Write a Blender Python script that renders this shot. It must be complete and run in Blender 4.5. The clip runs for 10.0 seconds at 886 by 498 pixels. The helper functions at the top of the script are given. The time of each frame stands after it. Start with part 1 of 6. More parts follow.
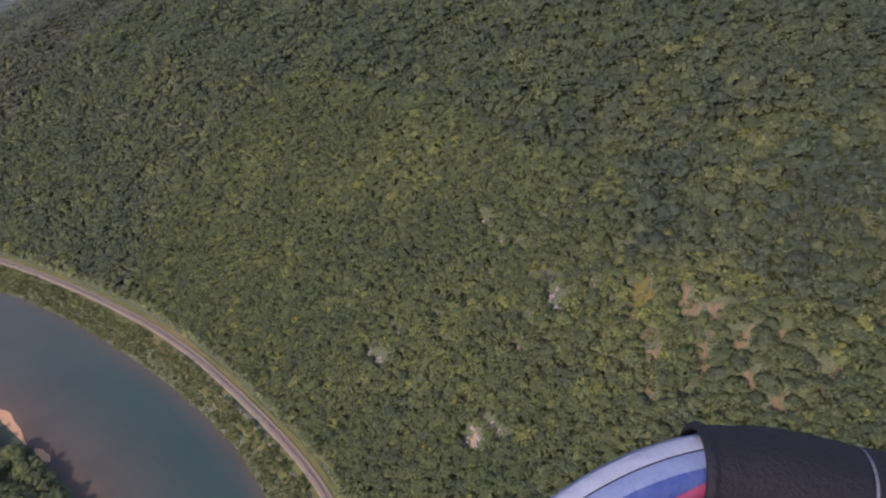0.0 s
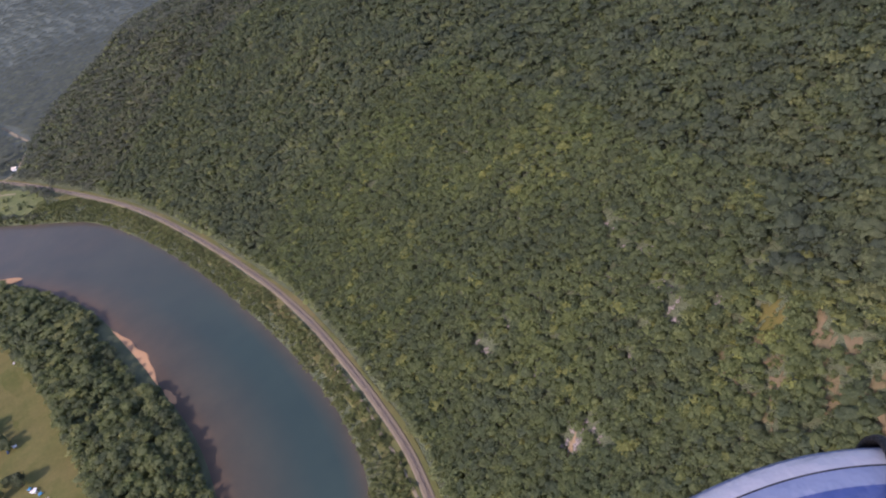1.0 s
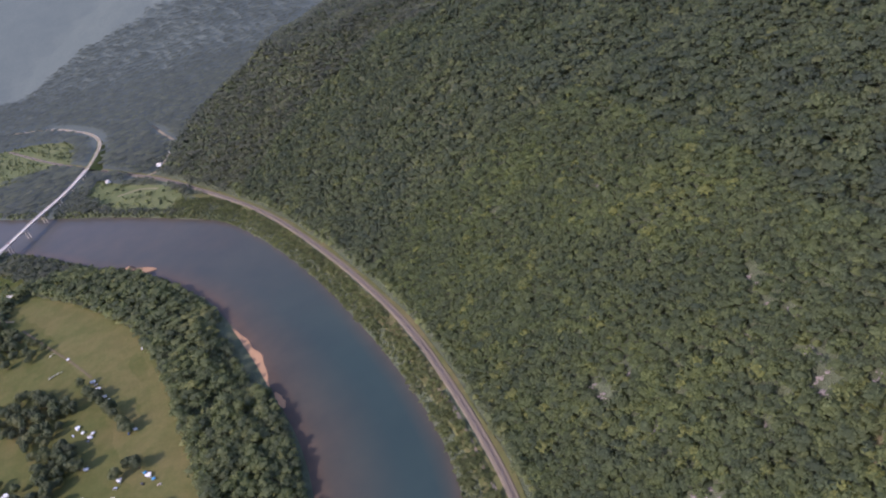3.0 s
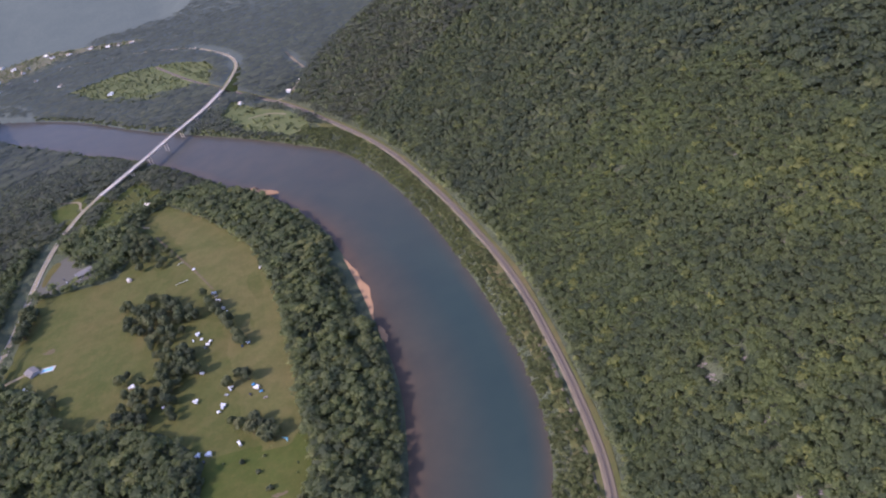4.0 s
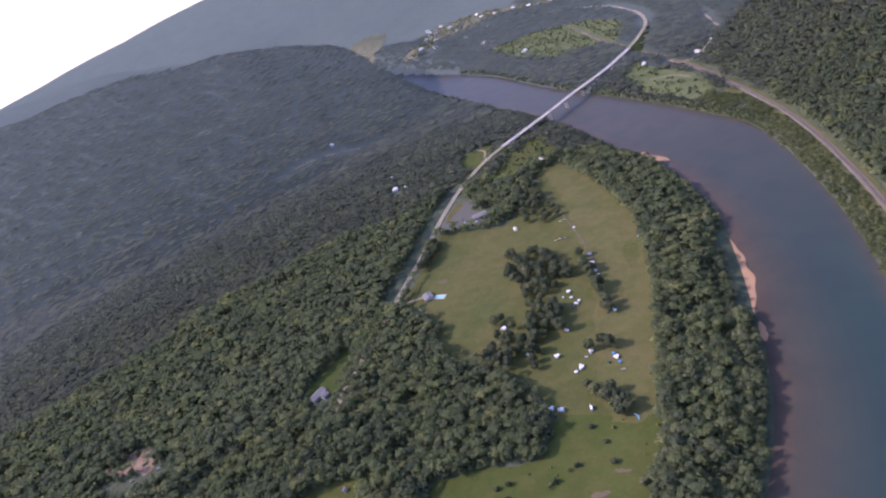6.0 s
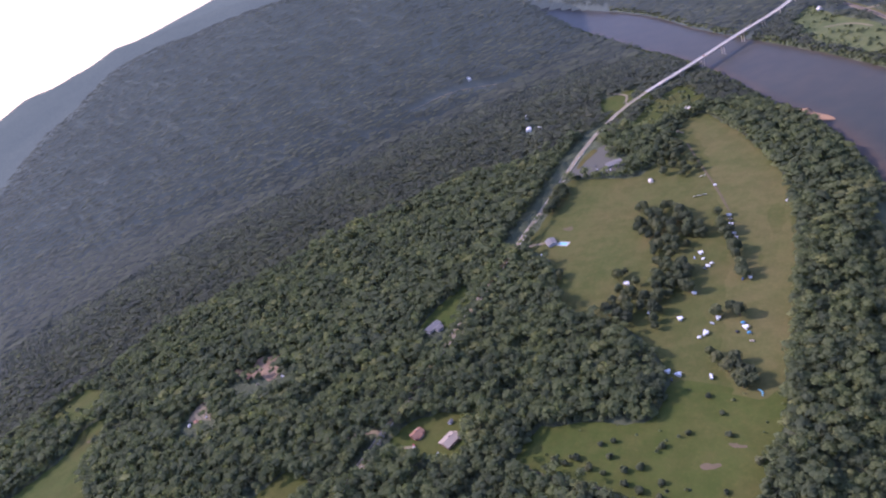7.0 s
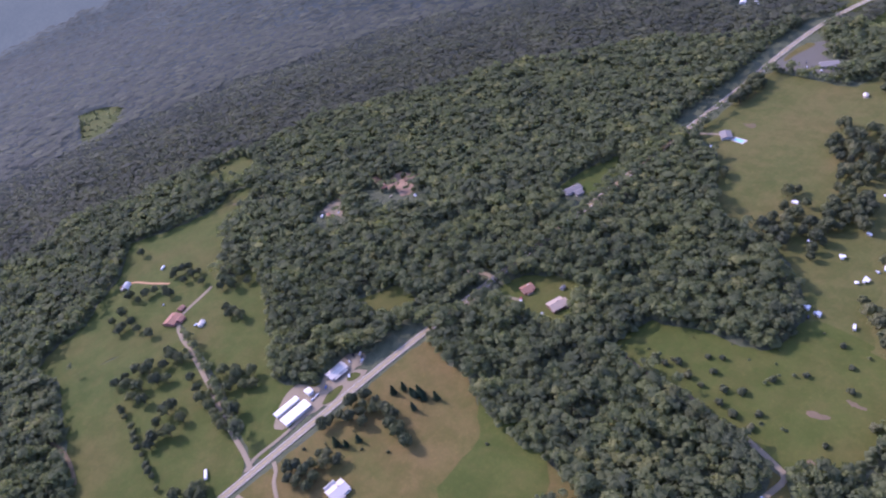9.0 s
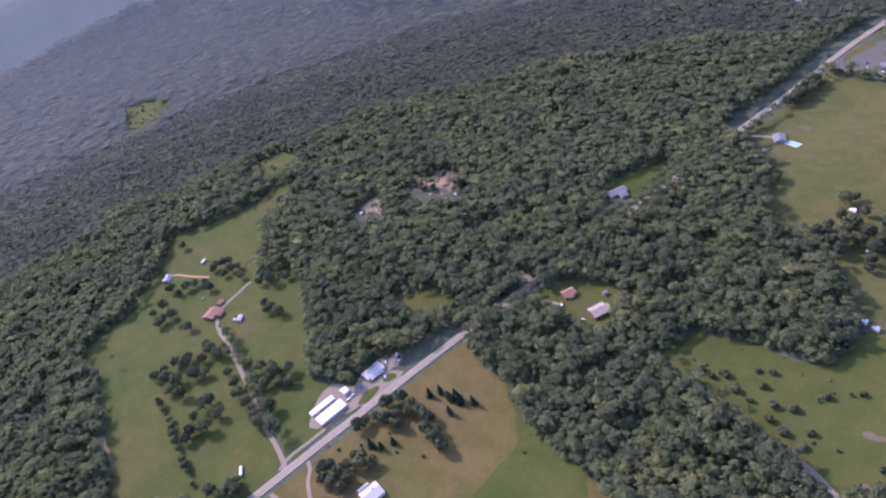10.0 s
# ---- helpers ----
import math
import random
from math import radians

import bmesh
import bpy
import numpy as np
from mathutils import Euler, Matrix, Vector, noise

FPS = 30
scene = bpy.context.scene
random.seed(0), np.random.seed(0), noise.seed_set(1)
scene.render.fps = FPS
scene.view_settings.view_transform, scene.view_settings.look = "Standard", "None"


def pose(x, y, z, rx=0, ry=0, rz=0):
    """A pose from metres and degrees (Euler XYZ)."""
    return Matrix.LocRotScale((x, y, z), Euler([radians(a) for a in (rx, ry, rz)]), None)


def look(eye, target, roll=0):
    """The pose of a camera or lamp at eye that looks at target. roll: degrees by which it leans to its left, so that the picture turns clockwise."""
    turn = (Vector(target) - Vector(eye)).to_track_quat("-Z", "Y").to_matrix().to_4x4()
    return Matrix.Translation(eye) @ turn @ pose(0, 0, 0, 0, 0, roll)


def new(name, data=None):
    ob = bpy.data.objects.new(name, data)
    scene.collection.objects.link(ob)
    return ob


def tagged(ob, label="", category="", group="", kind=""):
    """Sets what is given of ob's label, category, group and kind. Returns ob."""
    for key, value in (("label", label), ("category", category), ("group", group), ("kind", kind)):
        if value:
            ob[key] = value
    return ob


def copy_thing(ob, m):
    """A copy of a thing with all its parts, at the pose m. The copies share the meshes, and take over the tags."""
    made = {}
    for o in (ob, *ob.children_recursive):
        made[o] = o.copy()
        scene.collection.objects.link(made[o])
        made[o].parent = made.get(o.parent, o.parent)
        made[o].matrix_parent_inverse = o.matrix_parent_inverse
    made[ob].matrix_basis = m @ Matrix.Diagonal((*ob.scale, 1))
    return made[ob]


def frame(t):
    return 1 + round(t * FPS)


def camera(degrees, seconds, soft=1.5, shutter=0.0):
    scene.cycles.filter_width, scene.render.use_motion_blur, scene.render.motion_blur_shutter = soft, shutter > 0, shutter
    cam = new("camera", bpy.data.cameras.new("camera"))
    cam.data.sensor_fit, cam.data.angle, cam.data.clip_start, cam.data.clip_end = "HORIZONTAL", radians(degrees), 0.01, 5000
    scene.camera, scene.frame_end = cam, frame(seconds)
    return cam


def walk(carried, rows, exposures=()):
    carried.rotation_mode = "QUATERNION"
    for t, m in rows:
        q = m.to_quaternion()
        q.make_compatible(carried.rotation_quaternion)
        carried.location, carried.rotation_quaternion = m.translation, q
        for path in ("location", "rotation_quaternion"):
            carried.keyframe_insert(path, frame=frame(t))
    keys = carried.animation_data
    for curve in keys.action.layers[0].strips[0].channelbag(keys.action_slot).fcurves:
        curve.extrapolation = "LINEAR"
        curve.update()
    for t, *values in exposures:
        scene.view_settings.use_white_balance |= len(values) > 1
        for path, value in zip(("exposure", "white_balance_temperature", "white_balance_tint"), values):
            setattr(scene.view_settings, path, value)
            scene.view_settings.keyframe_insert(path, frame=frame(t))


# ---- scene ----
cam = camera(65.0, 10.0, soft=2.15)
PATH = [
    (0, (4.0939, -39.1422, 483.2537), (54.086, 23.039, 422.969), -15.31),
    (0.5, (4.0549, -39.1321, 483.2388), (44.365, 32.592, 426.399), -16.42),
    (1, (4.0401, -39.1190, 483.2483), (41.239, 33.779, 425.785), -16.18),
    (1.5, (2.91, -35.88, 483.88), (40.53, 39.95, 430.64), -15.74),
    (2, (1.17, -30.20, 484.94), (36.68, 51.80, 440.04), -16.55),
    (2.5, (-0.37, -24.07, 486.01), (33.76, 57.69, 439.65), -15.43),
    (2.7, (-0.89, -21.62, 486.43), (30.16, 60.00, 437.71), -15.14),
    (3.8, (-2.96, -8.70, 488.40), (10.84, 73.84, 433.67), -16.43),
    (4, (-3.23, -6.49, 488.70), (5.93, 76.66, 433.92), -15.61),
    (4.5, (-3.83, -1.19, 489.36), (-10.06, 83.49, 436.54), -16.14),
    (5, (-4.43, 3.81, 489.90), (-23.77, 89.14, 441.49), -20.85),
    (5.2, (-4.69, 5.72, 490.08), (-36.97, 89.43, 445.91), -26.20),
    (6.3, (-6.76, 15.41, 490.75), (-52.88, 93.13, 447.95), -23.28),
    (6.5, (-7.31, 17.03, 490.81), (-57.90, 93.14, 450.22), -23.27),
    (7, (-9.02, 20.89, 490.90), (-67.12, 89.03, 446.38), -23.92),
    (7.5, (-11.30, 24.51, 490.88), (-72.66, 86.59, 442.09), -24.22),
    (8, (-14.26, 27.90, 490.76), (-78.52, 82.96, 437.48), -25.13),
    (8.5, (-18.03, 31.08, 490.55), (-83.01, 79.20, 431.71), -21.54),
    (9, (-22.72, 34.07, 490.26), (-92.41, 77.56, 433.24), -17.25),
    (9.5, (-28.45, 36.89, 489.88), (-99.52, 76.26, 431.57), -17.99),
    (10, (-35.34, 39.57, 489.43), (-108.08, 78.84, 433.14), -17.96),
]
walk(cam, [(t, look(eye, target, roll)) for t, eye, target, roll in PATH], exposures=[(0, 1.32, 6350, 37), (2.5, 1.3, 6000, 37), (4.5, 1.32, 5880, 41), (7, 1.37, 5640, 47), (10, 1.6, 5520, 54)])

# ---- daylight ----
SUN_EL, SUN_AZ = 36.0, 258.0          # degrees; azimuth clockwise from +y
world = bpy.data.worlds.new("sky_world")
scene.world = world
world.use_nodes = True
wn = world.node_tree.nodes
wn.clear()
sky = wn.new("ShaderNodeTexSky")
sky.sky_type = "NISHITA"
sky.sun_disc = False
sky.sun_elevation, sky.sun_rotation = radians(SUN_EL), radians(SUN_AZ)
sky.air_density, sky.dust_density, sky.ozone_density, sky.altitude = 1.0, 1.2, 1.0, 300
bg = wn.new("ShaderNodeBackground")
bg.inputs["Strength"].default_value = 0.15
wout = wn.new("ShaderNodeOutputWorld")
world.node_tree.links.new(sky.outputs[0], bg.inputs[0])
world.node_tree.links.new(bg.outputs[0], wout.inputs[0])
sun = new("sun", bpy.data.lights.new("sun", "SUN"))
sun.data.energy, sun.data.angle, sun.data.color = 1.75, radians(1.0), (1.0, 0.93, 0.8)
_a, _e = radians(SUN_AZ), radians(SUN_EL)
_to = Vector((math.sin(_a) * math.cos(_e), math.cos(_a) * math.cos(_e), math.sin(_e)))
sun.matrix_world = look(_to * 1500, (0, 0, 0))


# ---- materials ----
class Mat:
    """A small builder for procedural node materials."""

    def __init__(self, name, rough=0.9, spec=0.2, metal=0.0):
        self.m = bpy.data.materials.new(name)
        self.m.use_nodes = True
        self.t = self.m.node_tree
        self.b = self.t.nodes["Principled BSDF"]
        self.b.inputs["Roughness"].default_value = rough
        self.b.inputs["Specular IOR Level"].default_value = spec
        self.b.inputs["Metallic"].default_value = metal
        self.pos = self.node("ShaderNodeNewGeometry").outputs["Position"]

    def node(self, kind):
        return self.t.nodes.new(kind)

    def link(self, a, b):
        self.t.links.new(a, b)

    def noise(self, scale, detail=3.0, rough=0.55, vec=None):
        n = self.node("ShaderNodeTexNoise")
        n.inputs["Scale"].default_value, n.inputs["Detail"].default_value = scale, detail
        n.inputs["Roughness"].default_value = rough
        self.link(vec or self.pos, n.inputs["Vector"])
        return n.outputs["Fac"]

    def ramp(self, fac, *stops):
        r = self.node("ShaderNodeValToRGB")
        els = r.color_ramp.elements
        while len(els) < len(stops):
            els.new(0.5)
        for el, (p, c) in zip(els, stops):
            el.position, el.color = p, (*c, 1)
        self.link(fac, r.inputs[0])
        return r.outputs[0]

    def mix(self, fac, a, b, how="MIX"):
        n = self.node("ShaderNodeMix")
        n.data_type, n.blend_type = "RGBA", how
        for sock, v in ((n.inputs[0], fac), (n.inputs[6], a), (n.inputs[7], b)):
            if isinstance(v, (int, float)):
                sock.default_value = v
            elif isinstance(v, tuple):
                sock.default_value = (*v, 1)
            else:
                self.link(v, sock)
        return n.outputs[2]

    def attr(self, name):
        n = self.node("ShaderNodeAttribute")
        n.attribute_name = name
        return n.outputs["Fac"]

    def random(self):
        return self.node("ShaderNodeObjectInfo").outputs["Random"]

    def colour(self, c):
        if isinstance(c, tuple):
            self.b.inputs["Base Color"].default_value = (*c, 1)
        else:
            self.link(c, self.b.inputs["Base Color"])
        return self

    def bump(self, height, strength=0.5, distance=0.1):
        n = self.node("ShaderNodeBump")
        n.inputs["Strength"].default_value, n.inputs["Distance"].default_value = strength, distance
        self.link(height, n.inputs["Height"])
        self.link(n.outputs[0], self.b.inputs["Normal"])
        return self


def plain(name, c, rough=0.7, spec=0.3, metal=0.0, wear=0.25, scale=1.5):
    """A surface of one colour with grain and weathering at two scales."""
    m = Mat(name, rough, spec, metal)
    dark = tuple(v * (1 - wear) for v in c)
    big = m.mix(m.noise(scale * 0.25), dark, c)
    m.colour(m.mix(m.noise(scale * 6), big, tuple(min(1, v * 1.12) for v in c)))
    m.bump(m.noise(scale * 8), 0.3, 0.02)
    return m.m


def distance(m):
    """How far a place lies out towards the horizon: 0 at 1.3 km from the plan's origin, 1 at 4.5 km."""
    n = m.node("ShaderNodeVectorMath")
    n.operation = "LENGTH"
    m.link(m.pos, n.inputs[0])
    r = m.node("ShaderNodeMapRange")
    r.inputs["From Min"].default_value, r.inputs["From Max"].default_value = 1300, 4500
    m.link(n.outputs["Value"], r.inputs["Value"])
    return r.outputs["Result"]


def painted_haze(m):
    """The pale air in front of far woods and ridges, painted on as emission."""
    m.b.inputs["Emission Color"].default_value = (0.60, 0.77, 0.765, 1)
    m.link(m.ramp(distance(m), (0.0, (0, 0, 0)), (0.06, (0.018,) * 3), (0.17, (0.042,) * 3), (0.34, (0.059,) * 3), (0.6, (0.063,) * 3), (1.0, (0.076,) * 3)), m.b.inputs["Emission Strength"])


def leaf_material(name, dark, mid, light, odd, own_random=False, grain=1.0, far=False):
    """Foliage: a tint for each tree, leaf clumps, fine leaf noise and light that shines through."""
    m = Mat(name, 0.85, 0.12)
    tint = m.random() if own_random else m.attr("tint")
    c = m.ramp(tint, (0.0, dark), (0.45, mid), (0.88, light), (1.0, odd))
    stand_tone = m.noise(0.02, 3, 0.6)
    c = m.mix(m.ramp(stand_tone, (0.38, (0, 0, 0)), (0.66, (0.9, 0.9, 0.9))), m.mix(1.0, c, (0.95, 0.95, 0.98), "MULTIPLY"), m.mix(1.0, c, (1.12, 1.13, 1.0), "MULTIPLY"))
    clump = m.noise(0.3, 4, 0.65)
    c = m.mix(m.ramp(clump, (0.3, (0.8 * grain,) * 3), (0.7, (0, 0, 0))), c, m.mix(1.0, c, (0.72, 0.74, 0.7), "MULTIPLY"))
    fine = m.noise(0.75, 5, 0.8)
    c = m.mix(m.ramp(fine, (0.5, (0, 0, 0)), (0.68, (grain,) * 3)), c, m.mix(1.0, c, (1.5, 1.48, 1.35), "MULTIPLY"))
    c = m.mix(m.ramp(fine, (0.32, (grain,) * 3), (0.47, (0, 0, 0))), c, m.mix(1.0, c, (0.6, 0.62, 0.6), "MULTIPLY"))
    # distant crowns: haze painted in, as a darker colour under a pale emission
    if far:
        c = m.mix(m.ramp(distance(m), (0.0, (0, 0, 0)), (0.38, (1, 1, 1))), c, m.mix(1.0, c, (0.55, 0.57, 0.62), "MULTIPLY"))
        painted_haze(m)
    m.colour(c)
    m.bump(m.noise(0.6, 6, 0.8), 0.45 * grain, 1.0)
    thin = m.node("ShaderNodeBsdfTranslucent")
    m.link(m.mix(1.0, c, (1.15, 1.2, 0.8), "MULTIPLY"), thin.inputs[0])
    both = m.node("ShaderNodeMixShader")
    both.inputs[0].default_value = 0.5
    m.link(m.b.outputs[0], both.inputs[1])
    m.link(thin.outputs[0], both.inputs[2])
    m.link(both.outputs[0], m.t.nodes["Material Output"].inputs[0])
    return m.m


LEAF_HILL = leaf_material("hill_leaves", (0.0889, 0.1089, 0.0605), (0.1163, 0.1372, 0.0648), (0.1528, 0.1728, 0.0691), (0.2029, 0.2094, 0.0734))
LEAF_HILL_B = leaf_material("upper_hill_leaves", (0.0763, 0.0932, 0.0598), (0.0982, 0.1163, 0.0649), (0.1265, 0.1432, 0.0689), (0.1637, 0.1714, 0.0748))
LEAF_VALE = leaf_material("valley_leaves", (0.1053, 0.1215, 0.0660), (0.1378, 0.1564, 0.0759), (0.1758, 0.1923, 0.0814), (0.2240, 0.2261, 0.0924), grain=0.8)
LEAF_HAZED = leaf_material("hazed_far_leaves", (0.0800, 0.0879, 0.0620), (0.1000, 0.1075, 0.0710), (0.1200, 0.1262, 0.0770), (0.1380, 0.1403, 0.0860), grain=0.35, far=True)
LEAF_TREE = leaf_material("tree_leaves", (0.0880, 0.0991, 0.0580), (0.1150, 0.1281, 0.0680), (0.1460, 0.1552, 0.0750), (0.1780, 0.1777, 0.0860), True)
LEAF_BUSH = leaf_material("bush_leaves", (0.0952, 0.1086, 0.0450), (0.1283, 0.1415, 0.0558), (0.1717, 0.1793, 0.0765), (0.1997, 0.1983, 0.0990))
LEAF_SPRUCE = leaf_material("spruce_needles", (0.0300, 0.0561, 0.0330), (0.0390, 0.0701, 0.0390), (0.0525, 0.0842, 0.0450), (0.0750, 0.1047, 0.0750), True)
BARK = plain("bark", (0.1, 0.075, 0.055), 0.95, 0.1)


def ground_material():
    m = Mat("forest_floor", 0.95, 0.1)
    steep = m.node("ShaderNodeSeparateXYZ")
    m.link(m.node("ShaderNodeNewGeometry").outputs["Normal"], steep.inputs[0])
    litter = m.ramp(m.noise(0.05, 5), (0.3, (0.085, 0.09, 0.052)), (0.55, (0.105, 0.115, 0.062)), (0.75, (0.135, 0.13, 0.08)))
    c = m.mix(m.ramp(m.noise(0.6, 4), (0.4, (0, 0, 0)), (0.7, (1, 1, 1))), litter, (0.09, 0.11, 0.056))
    # bluer outer tone: haze painted into the floor between far crowns
    far = m.ramp(m.noise(0.03, 6, 0.7), (0.3, (0.085, 0.096, 0.07)), (0.7, (0.108, 0.118, 0.085)))
    m.colour(m.mix(m.attr("far"), c, far))
    m.bump(m.noise(0.08, 6, 0.75), 0.9, 6.0)
    return m.m


def grass_material(name, dry, green, lush, streak=0.0):
    m = Mat(name, 0.95, 0.1)
    c = m.ramp(m.noise(0.012, 4, 0.6), (0.3, dry), (0.5, green), (0.72, lush))
    if streak:
        w = m.node("ShaderNodeTexWave")
        w.inputs["Scale"].default_value, w.inputs["Distortion"].default_value = 0.06, 1.5
        m.link(m.pos, w.inputs["Vector"])
        c = m.mix(m.ramp(w.outputs["Fac"], (0.0, (0, 0, 0)), (1.0, (streak,) * 3)), c, m.mix(1.0, c, (0.8, 0.85, 0.7), "MULTIPLY"))
    c = m.mix(m.ramp(m.noise(0.09, 4), (0.45, (0, 0, 0)), (0.8, (0.7, 0.7, 0.7))), c, dry)
    c = m.mix(m.ramp(m.noise(0.05, 6, 0.7), (0.42, (0.75, 0.75, 0.75)), (0.56, (0, 0, 0))), c, m.mix(1.0, c, (0.78, 0.84, 0.76), "MULTIPLY"))
    c = m.mix(m.ramp(m.noise(0.3, 6, 0.75), (0.5, (0, 0, 0)), (0.7, (0.85, 0.85, 0.85))), c, m.mix(1.0, c, (1.28, 1.18, 1.15), "MULTIPLY"))
    c = m.mix(m.noise(1.2, 4), c, m.mix(1.0, c, (1.35, 1.3, 1.2), "MULTIPLY"))
    m.colour(c)
    m.bump(m.noise(1.5, 4), 0.5, 0.2)
    return m.m


def hazed_ridge_material():
    m = Mat("hazed_ridge", 1.0, 0.0)
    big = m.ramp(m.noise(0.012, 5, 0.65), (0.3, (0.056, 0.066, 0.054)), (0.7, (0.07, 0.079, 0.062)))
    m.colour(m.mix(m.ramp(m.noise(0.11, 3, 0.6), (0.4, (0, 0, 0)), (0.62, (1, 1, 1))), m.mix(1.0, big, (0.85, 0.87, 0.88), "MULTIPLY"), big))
    # air haze put onto the slopes as a glow that grows outwards
    painted_haze(m)
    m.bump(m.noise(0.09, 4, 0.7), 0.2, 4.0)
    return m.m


GROUND = ground_material()
HAZED_RIDGE = hazed_ridge_material()
MOWN = grass_material("mown_grass", (0.0982, 0.0854, 0.0297), (0.0789, 0.0812, 0.0243), (0.0658, 0.0752, 0.0212), 0.12)
STRIP_M = grass_material("dry_mown_strip", (0.1168, 0.0979, 0.0373), (0.0968, 0.0910, 0.0306), (0.0776, 0.0847, 0.0251), 0.12)
MEADOW_M = grass_material("meadow_grass", (0.0787, 0.0748, 0.0213), (0.0605, 0.0732, 0.0168), (0.0454, 0.0639, 0.0136))
DRYFIELD = grass_material("dry_field_grass", (0.1161, 0.0858, 0.0316), (0.0946, 0.0818, 0.0250), (0.0688, 0.0747, 0.0196))
VERGE_M = grass_material("verge_grass", (0.1290, 0.1073, 0.0476), (0.1032, 0.1017, 0.0374), (0.0774, 0.0874, 0.0286))
EARTH = grass_material("raw_earth", (0.27, 0.18, 0.115), (0.225, 0.155, 0.1), (0.17, 0.14, 0.08))
FIELD_FAR = grass_material("far_rough_grass", (0.1180, 0.1255, 0.0525), (0.0980, 0.1122, 0.0450), (0.0800, 0.0979, 0.0375))
# far hay, its colour greyed to paint in distance haze
HAY_HAZED = grass_material("hazed_hay_grass", (0.1575, 0.1413, 0.0900), (0.1313, 0.1278, 0.0780), (0.1050, 0.1152, 0.0660))
DIRT = grass_material("bare_earth", (0.135, 0.1, 0.062), (0.11, 0.088, 0.05), (0.085, 0.082, 0.04))
SAND = plain("river_sand", (0.3993, 0.2318, 0.1170), 0.95, 0.1, wear=0.3, scale=0.6)
LOT_ASPHALT = plain("dark_lot_asphalt", (0.1152, 0.1081, 0.0780), 0.9, 0.1, wear=0.25, scale=0.4)
ASPHALT = plain("worn_asphalt", (0.2500, 0.2100, 0.1334), 0.9, 0.1, wear=0.2, scale=0.4)
GRAVEL = plain("pale_gravel", (0.24, 0.195, 0.12), 0.95, 0.1, wear=0.3, scale=0.6)
BALLAST = plain("railway_ballast", (0.1830, 0.1463, 0.0958), 0.95, 0.1, wear=0.35, scale=0.7)
TIES = plain("sleeper_wood", (0.09, 0.075, 0.065), 0.9, 0.1)
STEEL = plain("rail_steel", (0.2, 0.15, 0.12), 0.45, 0.5, 0.8)
CONCRETE = plain("bridge_concrete", (0.47, 0.41, 0.32), 0.85, 0.2)
ROCK = plain("pale_rock", (0.235, 0.2, 0.165), 0.9, 0.2, wear=0.5, scale=0.5)
LINE_W = plain("white_line_paint", (0.62, 0.61, 0.58), 0.7)
LINE_Y = plain("yellow_line_paint", (0.5, 0.36, 0.08), 0.7)


def water_material():
    m = Mat("river_water", 0.3, 0.1)
    m.b.inputs["IOR"].default_value = 1.33
    deep = m.ramp(m.noise(0.008, 4), (0.35, (0.029, 0.048, 0.043)), (0.65, (0.037, 0.058, 0.049)))
    bed = m.ramp(m.noise(0.03, 4), (0.35, (0.075, 0.056, 0.038)), (0.7, (0.1, 0.071, 0.046)))
    m.colour(m.mix(m.attr("shallow_and_sky_grey"), deep, bed))
    m.bump(m.noise(0.35, 4, 0.6), 0.12, 0.3)
    return m.m


WATER = water_material()


# ---- mesh helpers ----
def mesh_object(name, verts, faces, material, parent=None, label="", smooth=False, mats=None, index=None):
    me = bpy.data.meshes.new(name)
    me.from_pydata([tuple(v) for v in verts], [], [tuple(f) for f in faces])
    for mt in mats or [material]:
        me.materials.append(mt)
    if index is not None:
        me.polygons.foreach_set("material_index", index)
    if smooth:
        me.polygons.foreach_set("use_smooth", [True] * len(me.polygons))
    me.update()
    ob = new(name, me)
    if parent is not None:
        ob.parent = parent
    if label:
        ob["label"] = label
    return ob


def part(name, bm, material, parent, label="", smooth=False):
    me = bpy.data.meshes.new(name)
    bm.normal_update()
    bm.to_mesh(me)
    bm.free()
    me.materials.append(material)
    if smooth:
        me.polygons.foreach_set("use_smooth", [True] * len(me.polygons))
    ob = new(name, me)
    ob.parent = parent
    if label:
        ob["label"] = label
    return ob


def box(bm, x0, y0, z0, x1, y1, z1, bevel=0.0):
    made = bmesh.ops.create_cube(bm, size=1)["verts"]
    bmesh.ops.scale(bm, vec=(x1 - x0, y1 - y0, z1 - z0), verts=made)
    bmesh.ops.translate(bm, vec=((x0 + x1) / 2, (y0 + y1) / 2, (z0 + z1) / 2), verts=made)
    if bevel:
        edges = {e for v in made for e in v.link_edges}
        bmesh.ops.bevel(bm, geom=list(edges), offset=bevel, segments=2, affect="EDGES")
    return bm


def boxes(*rows, bevel=0.0):
    bm = bmesh.new()
    for r in rows:
        box(bm, *r, bevel=bevel)
    return bm


def empty(name, m=None):
    ob = new(name)
    ob.empty_display_size = 0.5
    if m is not None:
        ob.matrix_world = m
    return ob


# ---- the plan ----
RIVER_E = [(-1800, 2830), (-1380, 2500), (-1000, 2175), (-615, 1830), (-420, 1600), (-280, 1450), (-170, 1335), (-60, 1205), (-4, 1130), (32, 1035),
           (62, 912), (84, 778), (95, 654), (99, 574), (99, 500), (93, 430), (80, 372), (62, 327), (45, 270), (15, 215), (-10, 150), (-25, 60), (-30, -60), (-20, -250), (0, -600), (20, -1400)]
RIVER_W = [(-1900, 2760), (-1250, 2300), (-850, 1890), (-550, 1558), (-430, 1435), (-312, 1290), (-205, 1130), (-150, 1065), (-75, 915), (-52, 830),
           (-36, 710), (-30, 630), (-25, 548), (-28, 486), (-37, 430), (-45, 388), (-55, 358), (-75, 318), (-98, 270), (-125, 215), (-150, 150), (-168, 60), (-175, -60), (-165, -250), (-150, -600), (-130, -1400)]
